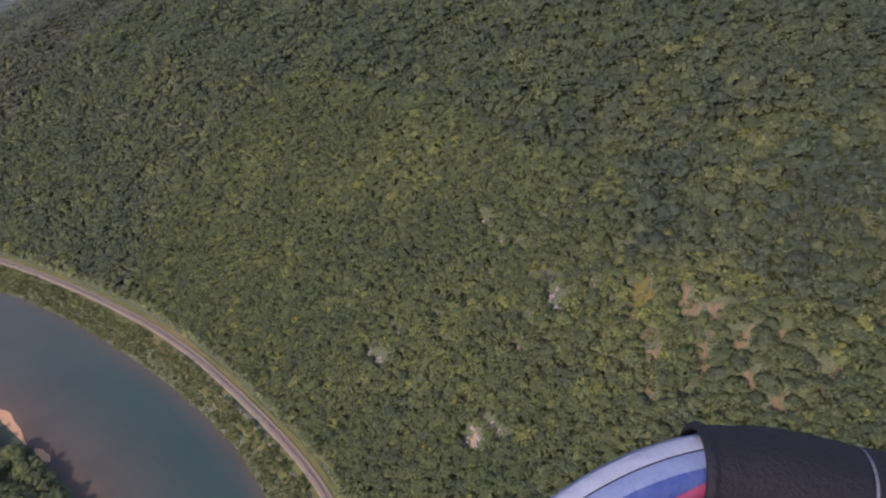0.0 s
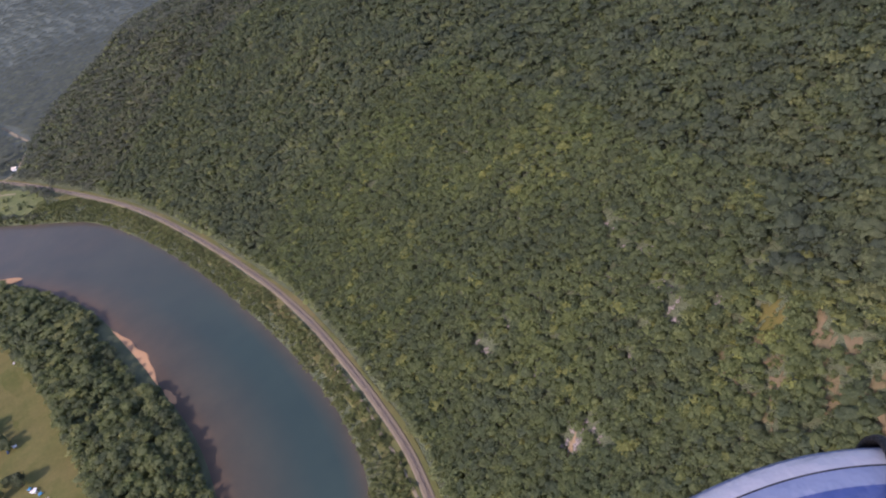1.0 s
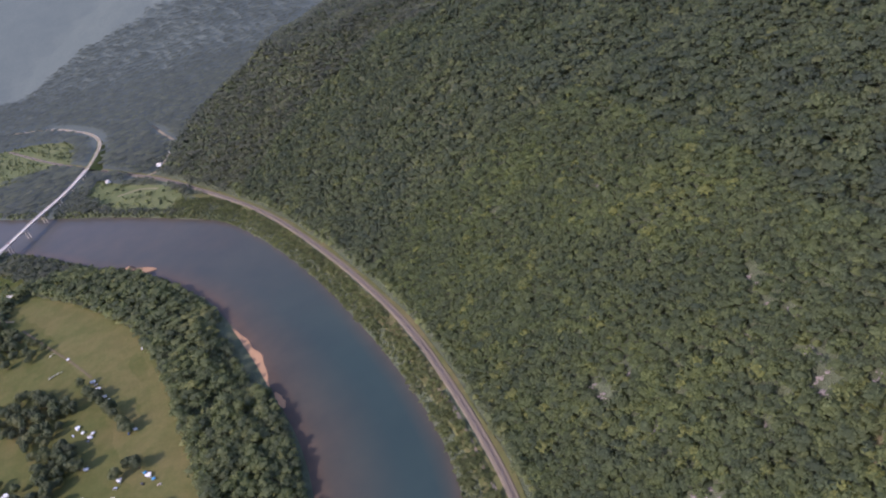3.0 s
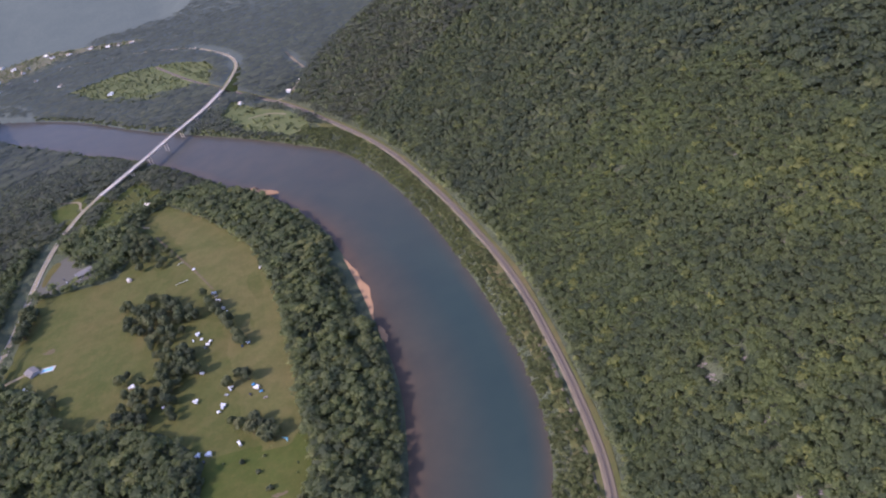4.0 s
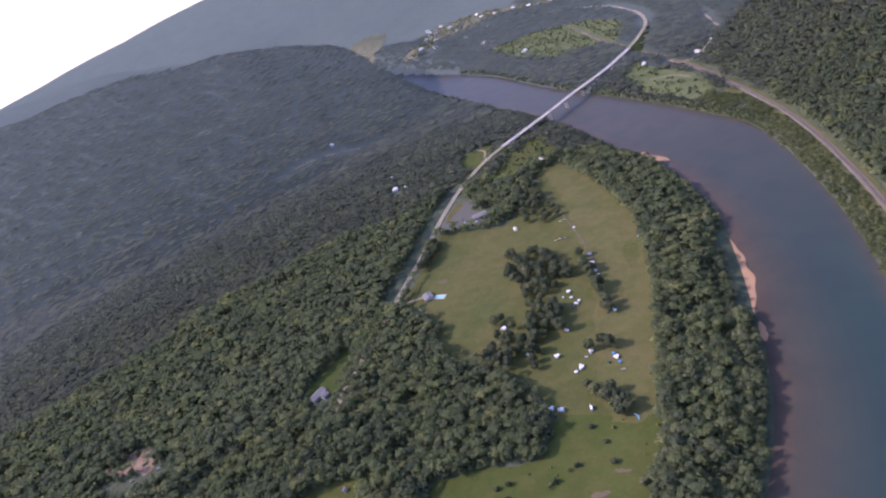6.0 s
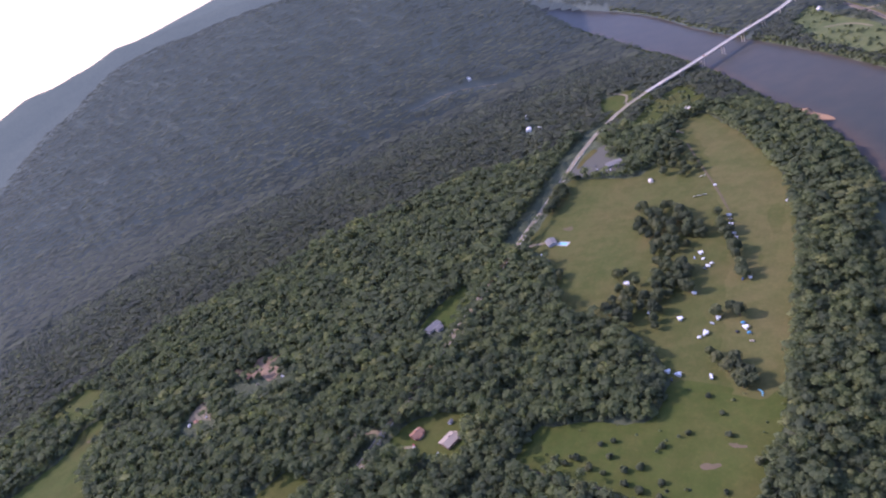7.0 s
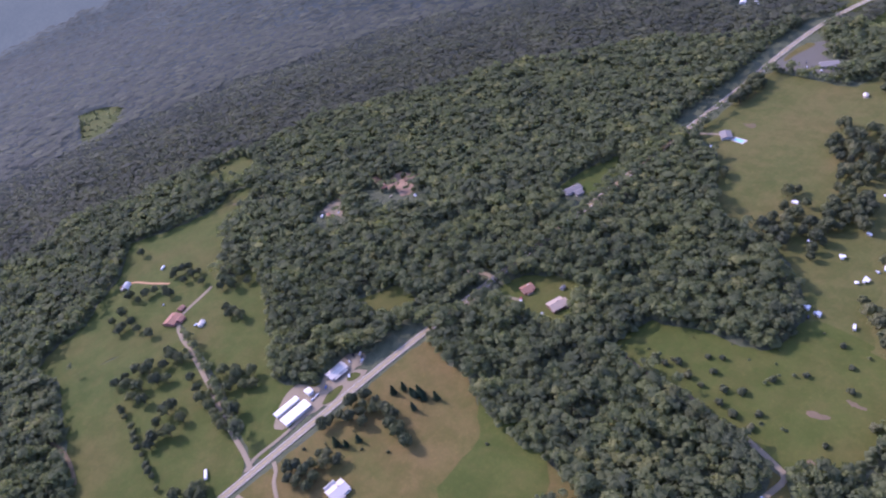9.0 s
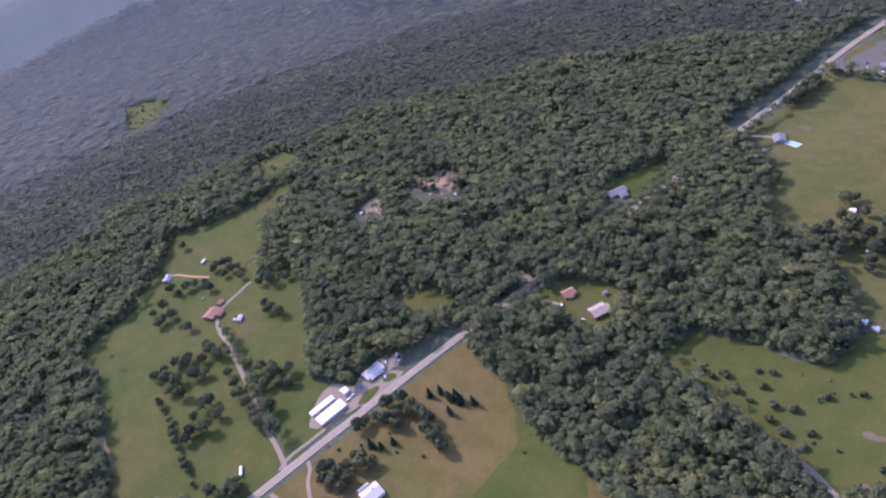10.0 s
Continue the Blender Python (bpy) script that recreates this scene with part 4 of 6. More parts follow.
def plant(pts, r_lo, r_hi, tall, shapes, material, label, seed, name="woods", squash=1.0, smooth=False):
    rng = np.random.RandomState(seed)
    if shapes is BIG or shapes is MIDS:
        pts = pts[wave(pts[:, 0], pts[:, 1], 46, seed) < 0.4]
    n = len(pts)
    r = rng.uniform(r_lo, r_hi, n) * rng.choice([0.5, 0.75, 1.0, 1.35], n, p=[0.12, 0.24, 0.46, 0.18])
    h = (0.6 * r + 0.2 * (r_lo + r_hi)) * rng.uniform(*tall, n) + 4
    h = h * (1 + 0.3 * wave(pts[:, 0], pts[:, 1], 75, seed + 1))
    strip = (sample(RIVER_F, pts[:, 0], pts[:, 1]) < 34) & (pts[:, 0] < 20)
    h = np.where(strip, h * 0.65, h)
    grove(name, pts, r, h, shapes, material, label, seed, squash=squash, smooth=smooth)


plant(wood_zone(0, 770, 5.5, "steep", 1), 3.4, 5.5, (1.5, 1.95), RICH, LEAF_HILL, "dense sunlit broadleaf wood on the steep slope", 21)
plant(wood_zone(0, 770, 8.6, "top", 2), 5.0, 7.8, (1.5, 1.9), RICH, LEAF_HILL_B, "tall broadleaf wood above the steep slope", 22)
plant(wood_zone(0, 770, 7.4, "vale", 3), 3.5, 6.2, (2.2, 3.0), BIG, LEAF_VALE, "dense dark green broadleaf wood on the valley floor", 23)
plant(wood_zone(770, 1200, 7.6, "hill", 4), 4.4, 6.6, (1.4, 1.8), MIDS, LEAF_HILL_B, "broadleaf wood along the slope above the railway", 24)
plant(wood_zone(770, 1200, 8.2, "vale", 5), 4.4, 7.2, (1.8, 2.5), MIDS, LEAF_VALE, "broadleaf wood beside the river and highway", 25)
# both stands use leaves with distance haze painted into colour and glow
plant(wood_zone(1200, 1560, 10.5, "hill", 6), 7, 10, (0.75, 0.9), LOWS, LEAF_HAZED, "broadleaf wood on the far end of the slope", 26, squash=0.6)
plant(wood_zone(1200, 1560, 10.5, "vale", 7), 7, 10, (0.75, 0.9), LOWS, LEAF_HAZED, "broadleaf wood across the far valley", 27, squash=0.6)
plant(wood_zone(0, 1200, 7.6, "vale", 13), 3.6, 5.6, (0.55, 1.0), DOMES, LEAF_VALE, "leafy undergrowth below the valley's trees", 29, "undergrowth")
plant(wood_zone(770, 1560, 7.4, "hill", 15), 3.8, 5.4, (0.6, 1.0), DOMES, LEAF_HILL_B, "leafy undergrowth below the trees above the railway", 31, "undergrowth")
plant(wood_zone(0, 770, 7.6, "hill", 14), 3.4, 5.0, (0.5, 0.9), DOMES, LEAF_HILL, "leafy undergrowth below the slope's trees", 30, "undergrowth")


def avenue():
    """Tall trees close beside the highway, whose crowns nearly meet over it."""
    rng = np.random.RandomState(12)
    l = resample(ROAD_S, 300)
    l = l[(l[:, 1] > 292) & (l[:, 1] < 738)]
    p = np.vstack([l + (sx, 0) for sx in (-6.5, 6.5)]) + rng.uniform(-1.3, 1.3, (2 * len(l), 2))
    p = p[wooded(p[:, 0], p[:, 1])]
    grove("woods", p, rng.uniform(4.6, 6.6, len(p)), rng.uniform(15, 21, len(p)), BIG, LEAF_VALE, "tall trees crowding both sides of the highway", 28)


avenue()


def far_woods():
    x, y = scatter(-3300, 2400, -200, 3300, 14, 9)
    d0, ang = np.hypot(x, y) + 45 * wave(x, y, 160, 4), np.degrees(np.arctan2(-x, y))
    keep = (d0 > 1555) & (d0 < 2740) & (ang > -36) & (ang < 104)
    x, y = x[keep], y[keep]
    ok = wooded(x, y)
    # real crowns on the far hills, their haze painted into colour and emission
    plant(np.stack([x[ok], y[ok]], -1), 9, 13, (0.55, 0.75), FARS, LEAF_HAZED, "far wooded hillsides, pale blue from painted haze", 31, "backdrop", 0.36, True)


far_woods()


def bank_bushes():
    x, y = scatter(-330, 150, 150, 1700, 4.5, 15)
    s, rail = sample(RIVER_F, x, y), sample(RAIL_F, x, y)
    rng = np.random.RandomState(6)
    ok = (s > 0.6) & (rail < -10) & (rail > -90) & (sample(EAST_F, x, y) < 60) & (rng.uniform(0, 1, len(x)) < 0.82 + 0.35 * wave(x, y, 70, 2))
    ok &= ~inside(x, y, RAIL_FIELD) & (line_distance(x, y, ROAD_B)[0] > 12)
    p = np.stack([x[ok], y[ok]], -1)
    n = len(p)
    grove("bushes", p, rng.uniform(1.8, 4.8, n), rng.uniform(2.0, 6.5, n), MIDS, LEAF_BUSH, "pale green bushes along the river bank", 33, "bushes")
    # a fringe of bushes on the upper river's shores
    x, y = scatter(-1150, 0, 950, 1950, 5.5, 16)
    s = sample(RIVER_F, x, y)
    ok = (s > 0.8) & (s < 13) & (sample(WAYS_F, x, y) > 0) & ~inside(x, y, RAIL_FIELD) & (line_distance(x, y, ROAD_B)[0] > 12)
    p = np.stack([x[ok], y[ok]], -1)
    n = len(p)
    grove("bushes", p, rng.uniform(2.6, 5.0, n), rng.uniform(3.0, 8.0, n), DOMES, LEAF_VALE, "dense green bushes on the upper river's shores", 34, "bushes")
    # scrub in the rough fields
    for poly, density, seed in ((NORTH_FIELD, 0.46, 1), (RAIL_FIELD, 0.3, 2), (APPROACH, 0.3, 3), (TOWN_EDGE, 0.42, 4), (UP_CLEAR, 0.2, 5), (MEADOW, 0.1, 6), (UP_PALE, 0.3, 7)):
        q = np.array(poly)
        x, y = scatter(q[:, 0].min(), q[:, 0].max(), q[:, 1].min(), q[:, 1].max(), 9, seed)
        ok = inside(x, y, poly) & (rng.uniform(0, 1, len(x)) < density + 0.4 * wave(x, y, 80, seed))
        ok &= sample(WAYS_F, x, y) > 0
        small = 0.5 if poly is MEADOW else 1.0
        p = np.stack([x[ok], y[ok]], -1)
        n = len(p)
        if n:
            grove("scrub", p, small * rng.uniform(2, 5, n), small * rng.uniform(2.5, 8, n), DOMES, LEAF_VALE, "scrub bushes in a rough field", 40 + seed, "bushes")


bank_bushes()


def slope_bushes():
    """Low scrub that breaks up the bare ground on the slope."""
    rng = np.random.RandomState(61)
    p = np.vstack([np.array([(a, b)]) + rng.normal(0, 0.75 * r, (6, 2)) for a, b, r in BARE[:-1]])
    grove("scrub", p, rng.uniform(1.0, 3.0, len(p)), rng.uniform(1.6, 4.2, len(p)), MIDS, LEAF_HILL, "low scrub on the bare slope", 62, "bushes")


slope_bushes()


# ---- rock ledges and bare ground on the slope ----
def slope_patch(name, x, y, r, material, label, category, seed):
    """A ragged streak of bare ground that runs down the slope."""
    rng = np.random.RandomState(seed)
    n = 40
    a = np.linspace(0, 6.28, n, endpoint=False)
    rr = r * (1 + 0.35 * np.sin(2 * a + rng.uniform(0, 6)) * rng.uniform(0.4, 1) + 0.28 * np.sin(5 * a + rng.uniform(0, 6)) + 0.2 * np.sin(9 * a + rng.uniform(0, 6))) * rng.uniform(0.75, 1.2, n)
    turn = rng.uniform(-0.6, 0.6)
    long = rng.uniform(1.0, 1.7)
    dx, dy = rr * np.cos(a) * long, rr * np.sin(a) / long
    px, py = dx * math.cos(turn) - dy * math.sin(turn), dx * math.sin(turn) + dy * math.cos(turn)
    v = np.vstack([[(x, y)], np.column_stack([x + px * 0.6, y + py * 0.6]), np.column_stack([x + px, y + py])])
    z = ground_z(v[:, 0], v[:, 1]) + np.r_[0.9, np.full(n, 0.8), np.full(n, -0.6)]
    f = [(0, 1 + i, 1 + (i + 1) % n) for i in range(n)] + [(1 + i, 1 + n + i, 1 + n + (i + 1) % n, 1 + (i + 1) % n) for i in range(n)]
    ob = mesh_object(name, np.column_stack([v, z]), f, material, smooth=True)
    return tagged(ob, label, category, kind="structure")


def stone_mesh(seed):
    bm = bmesh.new()
    for v in bmesh.ops.create_icosphere(bm, subdivisions=2, radius=1)["verts"]:
        c = v.co.copy()
        c = Vector([round(q * 1.6) / 1.6 * 0.6 + q * 0.4 for q in c])
        q = 1 + 0.35 * noise.noise(c * 1.7 + Vector((seed * 3.1, 0, 0)))
        v.co = Vector((c.x * q, c.y * q, c.z * q))
    me = bpy.data.meshes.new("stone")
    bm.to_mesh(me)
    bm.free()
    me.materials.append(ROCK)
    return me


STONES = [stone_mesh(k) for k in range(6)]


def rock_ledge(x, y, r, seed):
    """A broken ledge of pale stones, strewn down and along the slope."""
    rng = np.random.RandomState(seed)
    root = empty("rock_ledge", pose(x, y, tz(x, y)))
    tagged(root, "pale broken rock ledge among trees on the slope", "rock", "rock ledges")
    run = rng.uniform(-0.6, 0.6)
    for k in range(rng.randint(13, 22)):
        u, w = rng.normal(0, 0.75) * r, rng.normal(0, 0.3) * r
        px, py = u * math.cos(run) - w * math.sin(run), u * math.sin(run) + w * math.cos(run)
        s = rng.uniform(0.08, 0.24) * r
        ob = new("stone", STONES[rng.randint(len(STONES))])
        ob.parent = root
        ob.matrix_basis = Matrix.Translation((px, py, tz(x + px, y + py) - tz(x, y) + 0.4)) @ Matrix.Rotation(run + rng.uniform(-0.5, 0.5), 4, "Z") @ Matrix.Rotation(rng.uniform(-0.3, 0.3), 4, "X") @ Matrix.Diagonal((s * rng.uniform(1.0, 2.0), s, s * rng.uniform(0.5, 0.9), 1))


for i, (a, b, r) in enumerate(LEDGES):
    rock_ledge(a, b, r * 0.85, 100 + i)
for i, (a, b, r) in enumerate(BARE):
    slope_patch("bare_ground", a, b, r * 0.9, DRYFIELD if i < 3 else EARTH if i == len(BARE) - 1 else DIRT, "bare dry earth between trees on the slope", "bare ground", 300 + i)


# ---- single trees ----
def limb(bm, a, b, r0, r1, seg=6):
    a, b = Vector(a), Vector(b)
    q = (b - a).to_track_quat("Z", "Y").to_matrix()
    rings = []
    for p, r in ((a, r0), ((a + b) / 2 + Vector((0.06, -0.05, 0)), (r0 + r1) / 2), (b, r1)):
        rings.append([bm.verts.new(p + q @ Vector((r * math.cos(6.283 * k / seg), r * math.sin(6.283 * k / seg), 0))) for k in range(seg)])
    for u, w in zip(rings, rings[1:]):
        for k in range(seg):
            bm.faces.new((u[k], u[(k + 1) % seg], w[(k + 1) % seg], w[k]))


def broadleaf(seed, label, group):
    """A unit tree 1 m in crown radius and about 2.4 m tall: trunk with limbs, crown of many clumps."""
    rng = np.random.RandomState(seed)
    root = empty("tree")
    tagged(root, label, "tree", group)
    bm = bmesh.new()
    limb(bm, (0, 0, -0.1), (0.02, 0.02, 0.85), 0.075, 0.045)
    for k in range(6):
        a = k * 1.05 + rng.uniform(-0.3, 0.3)
        limb(bm, (0, 0, rng.uniform(0.4, 0.75)), (0.62 * math.cos(a), 0.62 * math.sin(a), rng.uniform(0.9, 1.4)), 0.035, 0.012, 5)
    part("trunk", bm, BARK, root)
    vs, fs, n = [], [], 0
    lobes = [(0, 0, 1.2, 0.66)]
    for k in range(13):
        a, e = rng.uniform(0, 6.28), rng.uniform(-0.5, 1.2)
        d = rng.uniform(0.4, 0.85)
        lobes.append((d * math.cos(a) * math.cos(e), d * math.sin(a) * math.cos(e), 1.12 + 0.62 * math.sin(e), rng.uniform(0.24, 0.42)))
    for x, y, z, s in lobes:
        v, f = lump(2, rng.randint(1e6), 0.9, 0.2, -0.6)
        vs.append(v * s + (x, y, z))
        fs.append(f + n)
        n += len(v)
    v, f = tufts(rng, 150, 0.13, 0.85, -0.6)
    vs.append(v * 0.98 + (0, 0, 1.15))
    fs.append(f + n)
    mesh_object("crown", np.vstack(vs), np.vstack(fs), LEAF_TREE, root)
    return root


def spruce(seed, label, group):
    rng = np.random.RandomState(seed)
    root = empty("tree")
    tagged(root, label, "tree", group)
    bm = bmesh.new()
    limb(bm, (0, 0, -0.1), (0, 0, 4.4), 0.09, 0.015)
    part("trunk", bm, BARK, root)
    bm = bmesh.new()
    for k in range(17):
        z, r = 0.3 + k * 0.25, 1.25 * (1 - (k / 18.5) ** 1.35) * rng.uniform(0.75, 1.2)
        m = 9
        off = rng.uniform(0, 6)
        lean = rng.uniform(-0.12, 0.12, 2)
        tip = bm.verts.new((lean[0], lean[1], z + 0.5))
        ring = []
        for i in range(2 * m):
            q = r * (rng.uniform(0.7, 1.35) if i % 2 == 0 else rng.uniform(0.3, 0.7))
            ring.append(bm.verts.new((lean[0] + q * math.cos(off + 3.1416 * i / m), lean[1] + q * math.sin(off + 3.1416 * i / m), z - rng.uniform(0.05, 0.3) * (1 if i % 2 == 0 else -0.4))))
        for i in range(2 * m):
            bm.faces.new((tip, ring[i], ring[(i + 1) % (2 * m)]))
    part("crown", bm, LEAF_SPRUCE, root)
    return root


def shrub(seed, label, group):
    rng = np.random.RandomState(seed)
    root = empty("bush")
    tagged(root, label, "bush", group)
    bm = bmesh.new()
    for k in range(4):
        limb(bm, (0, 0, -0.1), (0.4 * math.cos(k * 1.6), 0.4 * math.sin(k * 1.6), 0.6), 0.05, 0.02, 5)
    part("stem", bm, BARK, root)
    vs, fs, n = [], [], 0
    for k in range(7):
        a, d = rng.uniform(0, 6.28), rng.uniform(0, 0.55)
        v, f = lump(2, rng.randint(1e6), 0.9, 0.2, -0.7)
        vs.append(v * rng.uniform(0.35, 0.6) + (d * math.cos(a), d * math.sin(a), rng.uniform(0.45, 0.85)))
        fs.append(f + n)
        n += len(v)
    mesh_object("leaves", np.vstack(vs), np.vstack(fs), LEAF_TREE, root)
    return root


def stand(protos, spots, lo, hi, seed, tall=1.0, jitter=0.0):
    """Copies of the tree models on the given spots; the first copies are the models themselves."""
    rng = np.random.RandomState(seed)
    for i, (x, y) in enumerate(spots):
        x, y = x + rng.uniform(-jitter, jitter), y + rng.uniform(-jitter, jitter)
        s = rng.uniform(lo, hi)
        m = Matrix.Translation((x, y, tz(x, y) + 0.2)) @ Matrix.Rotation(rng.uniform(0, 6.28), 4, "Z") @ Matrix.Diagonal((s, s * rng.uniform(0.9, 1.1), s * tall * rng.uniform(0.9, 1.12), 1))
        if i < len(protos):
            protos[i].matrix_world = m
        else:
            copy_thing(protos[i % len(protos)], m).matrix_basis = m


def fill(poly, count, seed, gap=6.5):
    """Spots spread inside an outline, no two too close."""
    rng = np.random.RandomState(seed)
    q = np.array(poly, float)
    out = []
    for _ in range(count * 60):
        p = rng.uniform(q.min(0), q.max(0))
        if inside(p[:1], p[1:], poly)[0] and all((p[0] - a) ** 2 + (p[1] - b) ** 2 > gap * gap for a, b in out):
            out.append(tuple(p))
            if len(out) == count:
                break
    return out


CAMP_WOOD = [(-345, 830), (-310, 838), (-255, 790), (-238, 755), (-262, 720), (-240, 690), (-236, 650), (-250, 610), (-258, 575), (-300, 590), (-325, 600), (-322, 640), (-300, 665), (-292, 700), (-300, 735), (-330, 770)]
CAMP_NORTH = [(-395, 1055), (-385, 1085), (-345, 1105), (-350, 1050), (-320, 1000), (-300, 960), (-280, 925), (-312, 908), (-345, 930), (-365, 975)]
GC = "broad trees of the campground"
camp_models = [broadleaf(500 + i, "broad dark green tree on the campground grass", GC) for i in range(5)]
stand(camp_models, fill(CAMP_WOOD, 90, 1, 6.5) + fill(CAMP_NORTH, 30, 2, 8.0)
      + [(-234, 800), (-228, 785), (-224, 770), (-219, 757), (-212, 745), (-207, 732), (-202, 720), (-198, 708), (-192, 696), (-188, 684), (-184, 672), (-214, 760), (-200, 725), (-190, 678)]
      + [(-201, 606), (-187, 612), (-178, 606), (-171, 537), (-176, 524), (-163, 512), (-155, 518), (-187, 534), (-165, 526), (-196, 545), (-160, 505), (-152, 508)]
      + [(-489, 868), (-488, 880), (-487, 892), (-486, 855), (-485, 842), (-483, 830), (-480, 862), (-481, 848), (-478, 884), (-474, 872), (-476, 856), (-472, 890), (-490, 905), (-483, 902), (-477, 838)]
      + [(-407, 679), (-404, 672), (-448, 692), (-446, 704), (-326, 668), (-320, 680), (-398, 620), (-388, 612)], 4.6, 7.6, 3, 1.15)
row_models = [broadleaf(520 + i, "small round tree in a row beside the car park", "trees beside the car park") for i in range(2)]
stand(row_models, [(-470, 938), (-459, 941), (-449, 943), (-439, 944), (-429, 944), (-418, 962)], 2.4, 3.4, 4)

GF = "trees round the farm"
farm_models = [broadleaf(540 + i, "round pasture tree on the farm's green grass", GF) for i in range(4)]
FARM_TREES = [(-679, 88), (-658, 87), (-639, 84), (-624, 85), (-608, 84), (-593, 82), (-582, 81), (-754, 38), (-753, 53), (-736, 61), (-712, 60), (-703, 71), (-721, 45), (-733, 35), (-750, 27), (-713, 32), (-697, 40), (-745, 67), (-730, 76), (-656, 50), (-658, 57), (-649, 37), (-632, 34), (-624, 41), (-634, 26), (-634, 57), (-628, 18), (-734, 90), (-719, 93), (-747, 91), (-869, 66), (-846, 69), (-846, 80), (-824, 82), (-801, 88), (-843, 62), (-871, 81), (-901, 101), (-883, 105), (-884, 117), (-881, 127), (-870, 139), (-855, 137), (-889, 163), (-890, 175), (-865, 175), (-863, 185), (-837, 178), (-884, 183), (-864, 163), (-890, 158), (-752, 173), (-736, 174), (-739, 168), (-724, 175), (-656, 118), (-644, 128), (-627, 138), (-630, 118), (-617, 122), (-630, 111), (-609, 132), (-633, 124), (-611, 127), (-594, 100), (-594, 94), (-801, 187), (-805, 199), (-787, 200), (-801, 218), (-816, 224), (-779, 217), (-835, 252), (-858, 237), (-537, 29), (-537, 23), (-539, 35), (-526, 31), (-546, 13), (-988, 151)]
HEDGE_TREES = [(-714, 17), (-693, 16), (-673, 15), (-649, 12), (-626, 8), (-608, 7), (-591, 6), (-573, 3), (-703, 17), (-660, 13), (-637, 10), (-600, 6)]
stand(farm_models, FARM_TREES, 4.6, 7.6, 5, 1.1, 1.0)
hedge_models = [broadleaf(550 + i, "low leafy tree in a hedge line across the pasture", "hedge trees on the pasture") for i in range(2)]
stand(hedge_models, HEDGE_TREES, 3.0, 4.6, 15, 1.0, 1.0)
GH_ = "trees in the hay field beside the highway"
hay_models = [broadleaf(560 + i, "leafy tree in the dry hay field", GH_) for i in range(4)]
stand(hay_models, [(-499, 180), (-501, 184), (-494, 195), (-488, 187), (-481, 197), (-469, 195), (-475, 190), (-466, 198), (-457, 197), (-482, 180), (-485, 170), (-445, 188), (-433, 187), (-427, 188), (-419, 185), (-438, 194), (-453, 197), (-470, 174), (-500, 147), (-497, 152), (-500, 157), (-495, 165), (-485, 99), (-482, 105), (-469, 106), (-471, 116), (-475, 127), (-467, 131), (-455, 134), (-467, 96), (-455, 100), (-457, 109), (-475, 92), (-462, 124)], 4.6, 7.2, 6, 1.1)
spr = [spruce(580 + i, "dark pointed spruce in the hay field", "spruces in the hay field") for i in range(2)]
stand(spr, [(-457, 232), (-455, 226), (-446, 229), (-459, 226), (-437, 237), (-445, 215), (-477, 216), (-471, 225), (-474, 144), (-464, 149), (-460, 160), (-451, 231)], 2.6, 3.6, 7, 0.85)
shr = [shrub(600 + i, "small dark bush in the open field", "bushes in the fields") for i in range(3)]
stand(shr, [(-496, 120), (-483, 138), (-428, 169), (-473, 164), (-483, 128), (-362, 231), (-468, 146), (-451, 157)], 1.4, 2.4, 8, 1.0, 1.0)
meadow_models = [shrub(620 + i, "round dark green bush in the lush meadow", "bushes in the meadow") for i in range(3)]
stand(meadow_models, [(-306, 391), (-295, 390), (-292, 400), (-286, 398), (-270, 388), (-257, 387), (-257, 405), (-270, 419), (-258, 424), (-228, 400), (-236, 379), (-222, 375), (-207, 387), (-239, 393), (-196, 443), (-155, 388), (-136, 422), (-205, 371), (-188, 490), (-163, 448), (-172, 470), (-214, 425)], 3.0, 5.2, 18, 1.0, 1.0)
yard_models = [broadleaf(660 + i, "leafy tree among scrap in the earth yard", "trees in the scrap yards") for i in range(2)]
stand(yard_models, [(-800, 474), (-780, 480), (-815, 466), (-748, 488), (-776, 496), (-830, 395), (-806, 388)], 3.2, 5.4, 20, 1.1)
lane_models = [broadleaf(640 + i, "broad tree beside the dirt lane", "trees beside the dirt lane") for i in range(2)]
stand(lane_models, [(-279, 360), (-266, 361), (-251, 359), (-235, 357), (-225, 354), (-211, 351), (-200, 349), (-213, 353), (-286, 361), (-243, 352), (-258, 353), (-272, 352)], 5.5, 7.5, 19, 1.1)


# ---- buildings, vehicles and gear ----
WHITE_METAL = plain("white_sheet_metal", (0.7, 0.66, 0.56), 0.7, 0.15, wear=0.1, scale=0.8)
WHITE_WALL = plain("white_siding", (0.66, 0.65, 0.61), 0.6, wear=0.15)
GREY_WALL = plain("grey_siding", (0.34, 0.33, 0.31), 0.7, wear=0.2)
BROWN_WALL = plain("brown_board_wall", (0.2, 0.13, 0.09), 0.8)
RED_WALL = plain("brick_red_wall", (0.25, 0.11, 0.08), 0.8)
ROOF_TAN = plain("tan_shingles", (0.35, 0.28, 0.2), 0.9, 0.1, wear=0.3)
ROOF_BROWN = plain("brown_shingles", (0.3, 0.16, 0.1), 0.9, 0.1, wear=0.3)
ROOF_GREY = plain("grey_shingles", (0.2, 0.185, 0.16), 0.9, 0.1, wear=0.3)
ROOF_PALE = plain("pale_metal_roof", (0.52, 0.47, 0.38), 0.8, 0.1, wear=0.2)
GLASS = plain("dark_window_glass", (0.03, 0.035, 0.04), 0.1, 0.6)
DOOR = plain("painted_door", (0.2, 0.16, 0.13), 0.6)
BRICK = plain("chimney_brick", (0.3, 0.17, 0.13), 0.9)
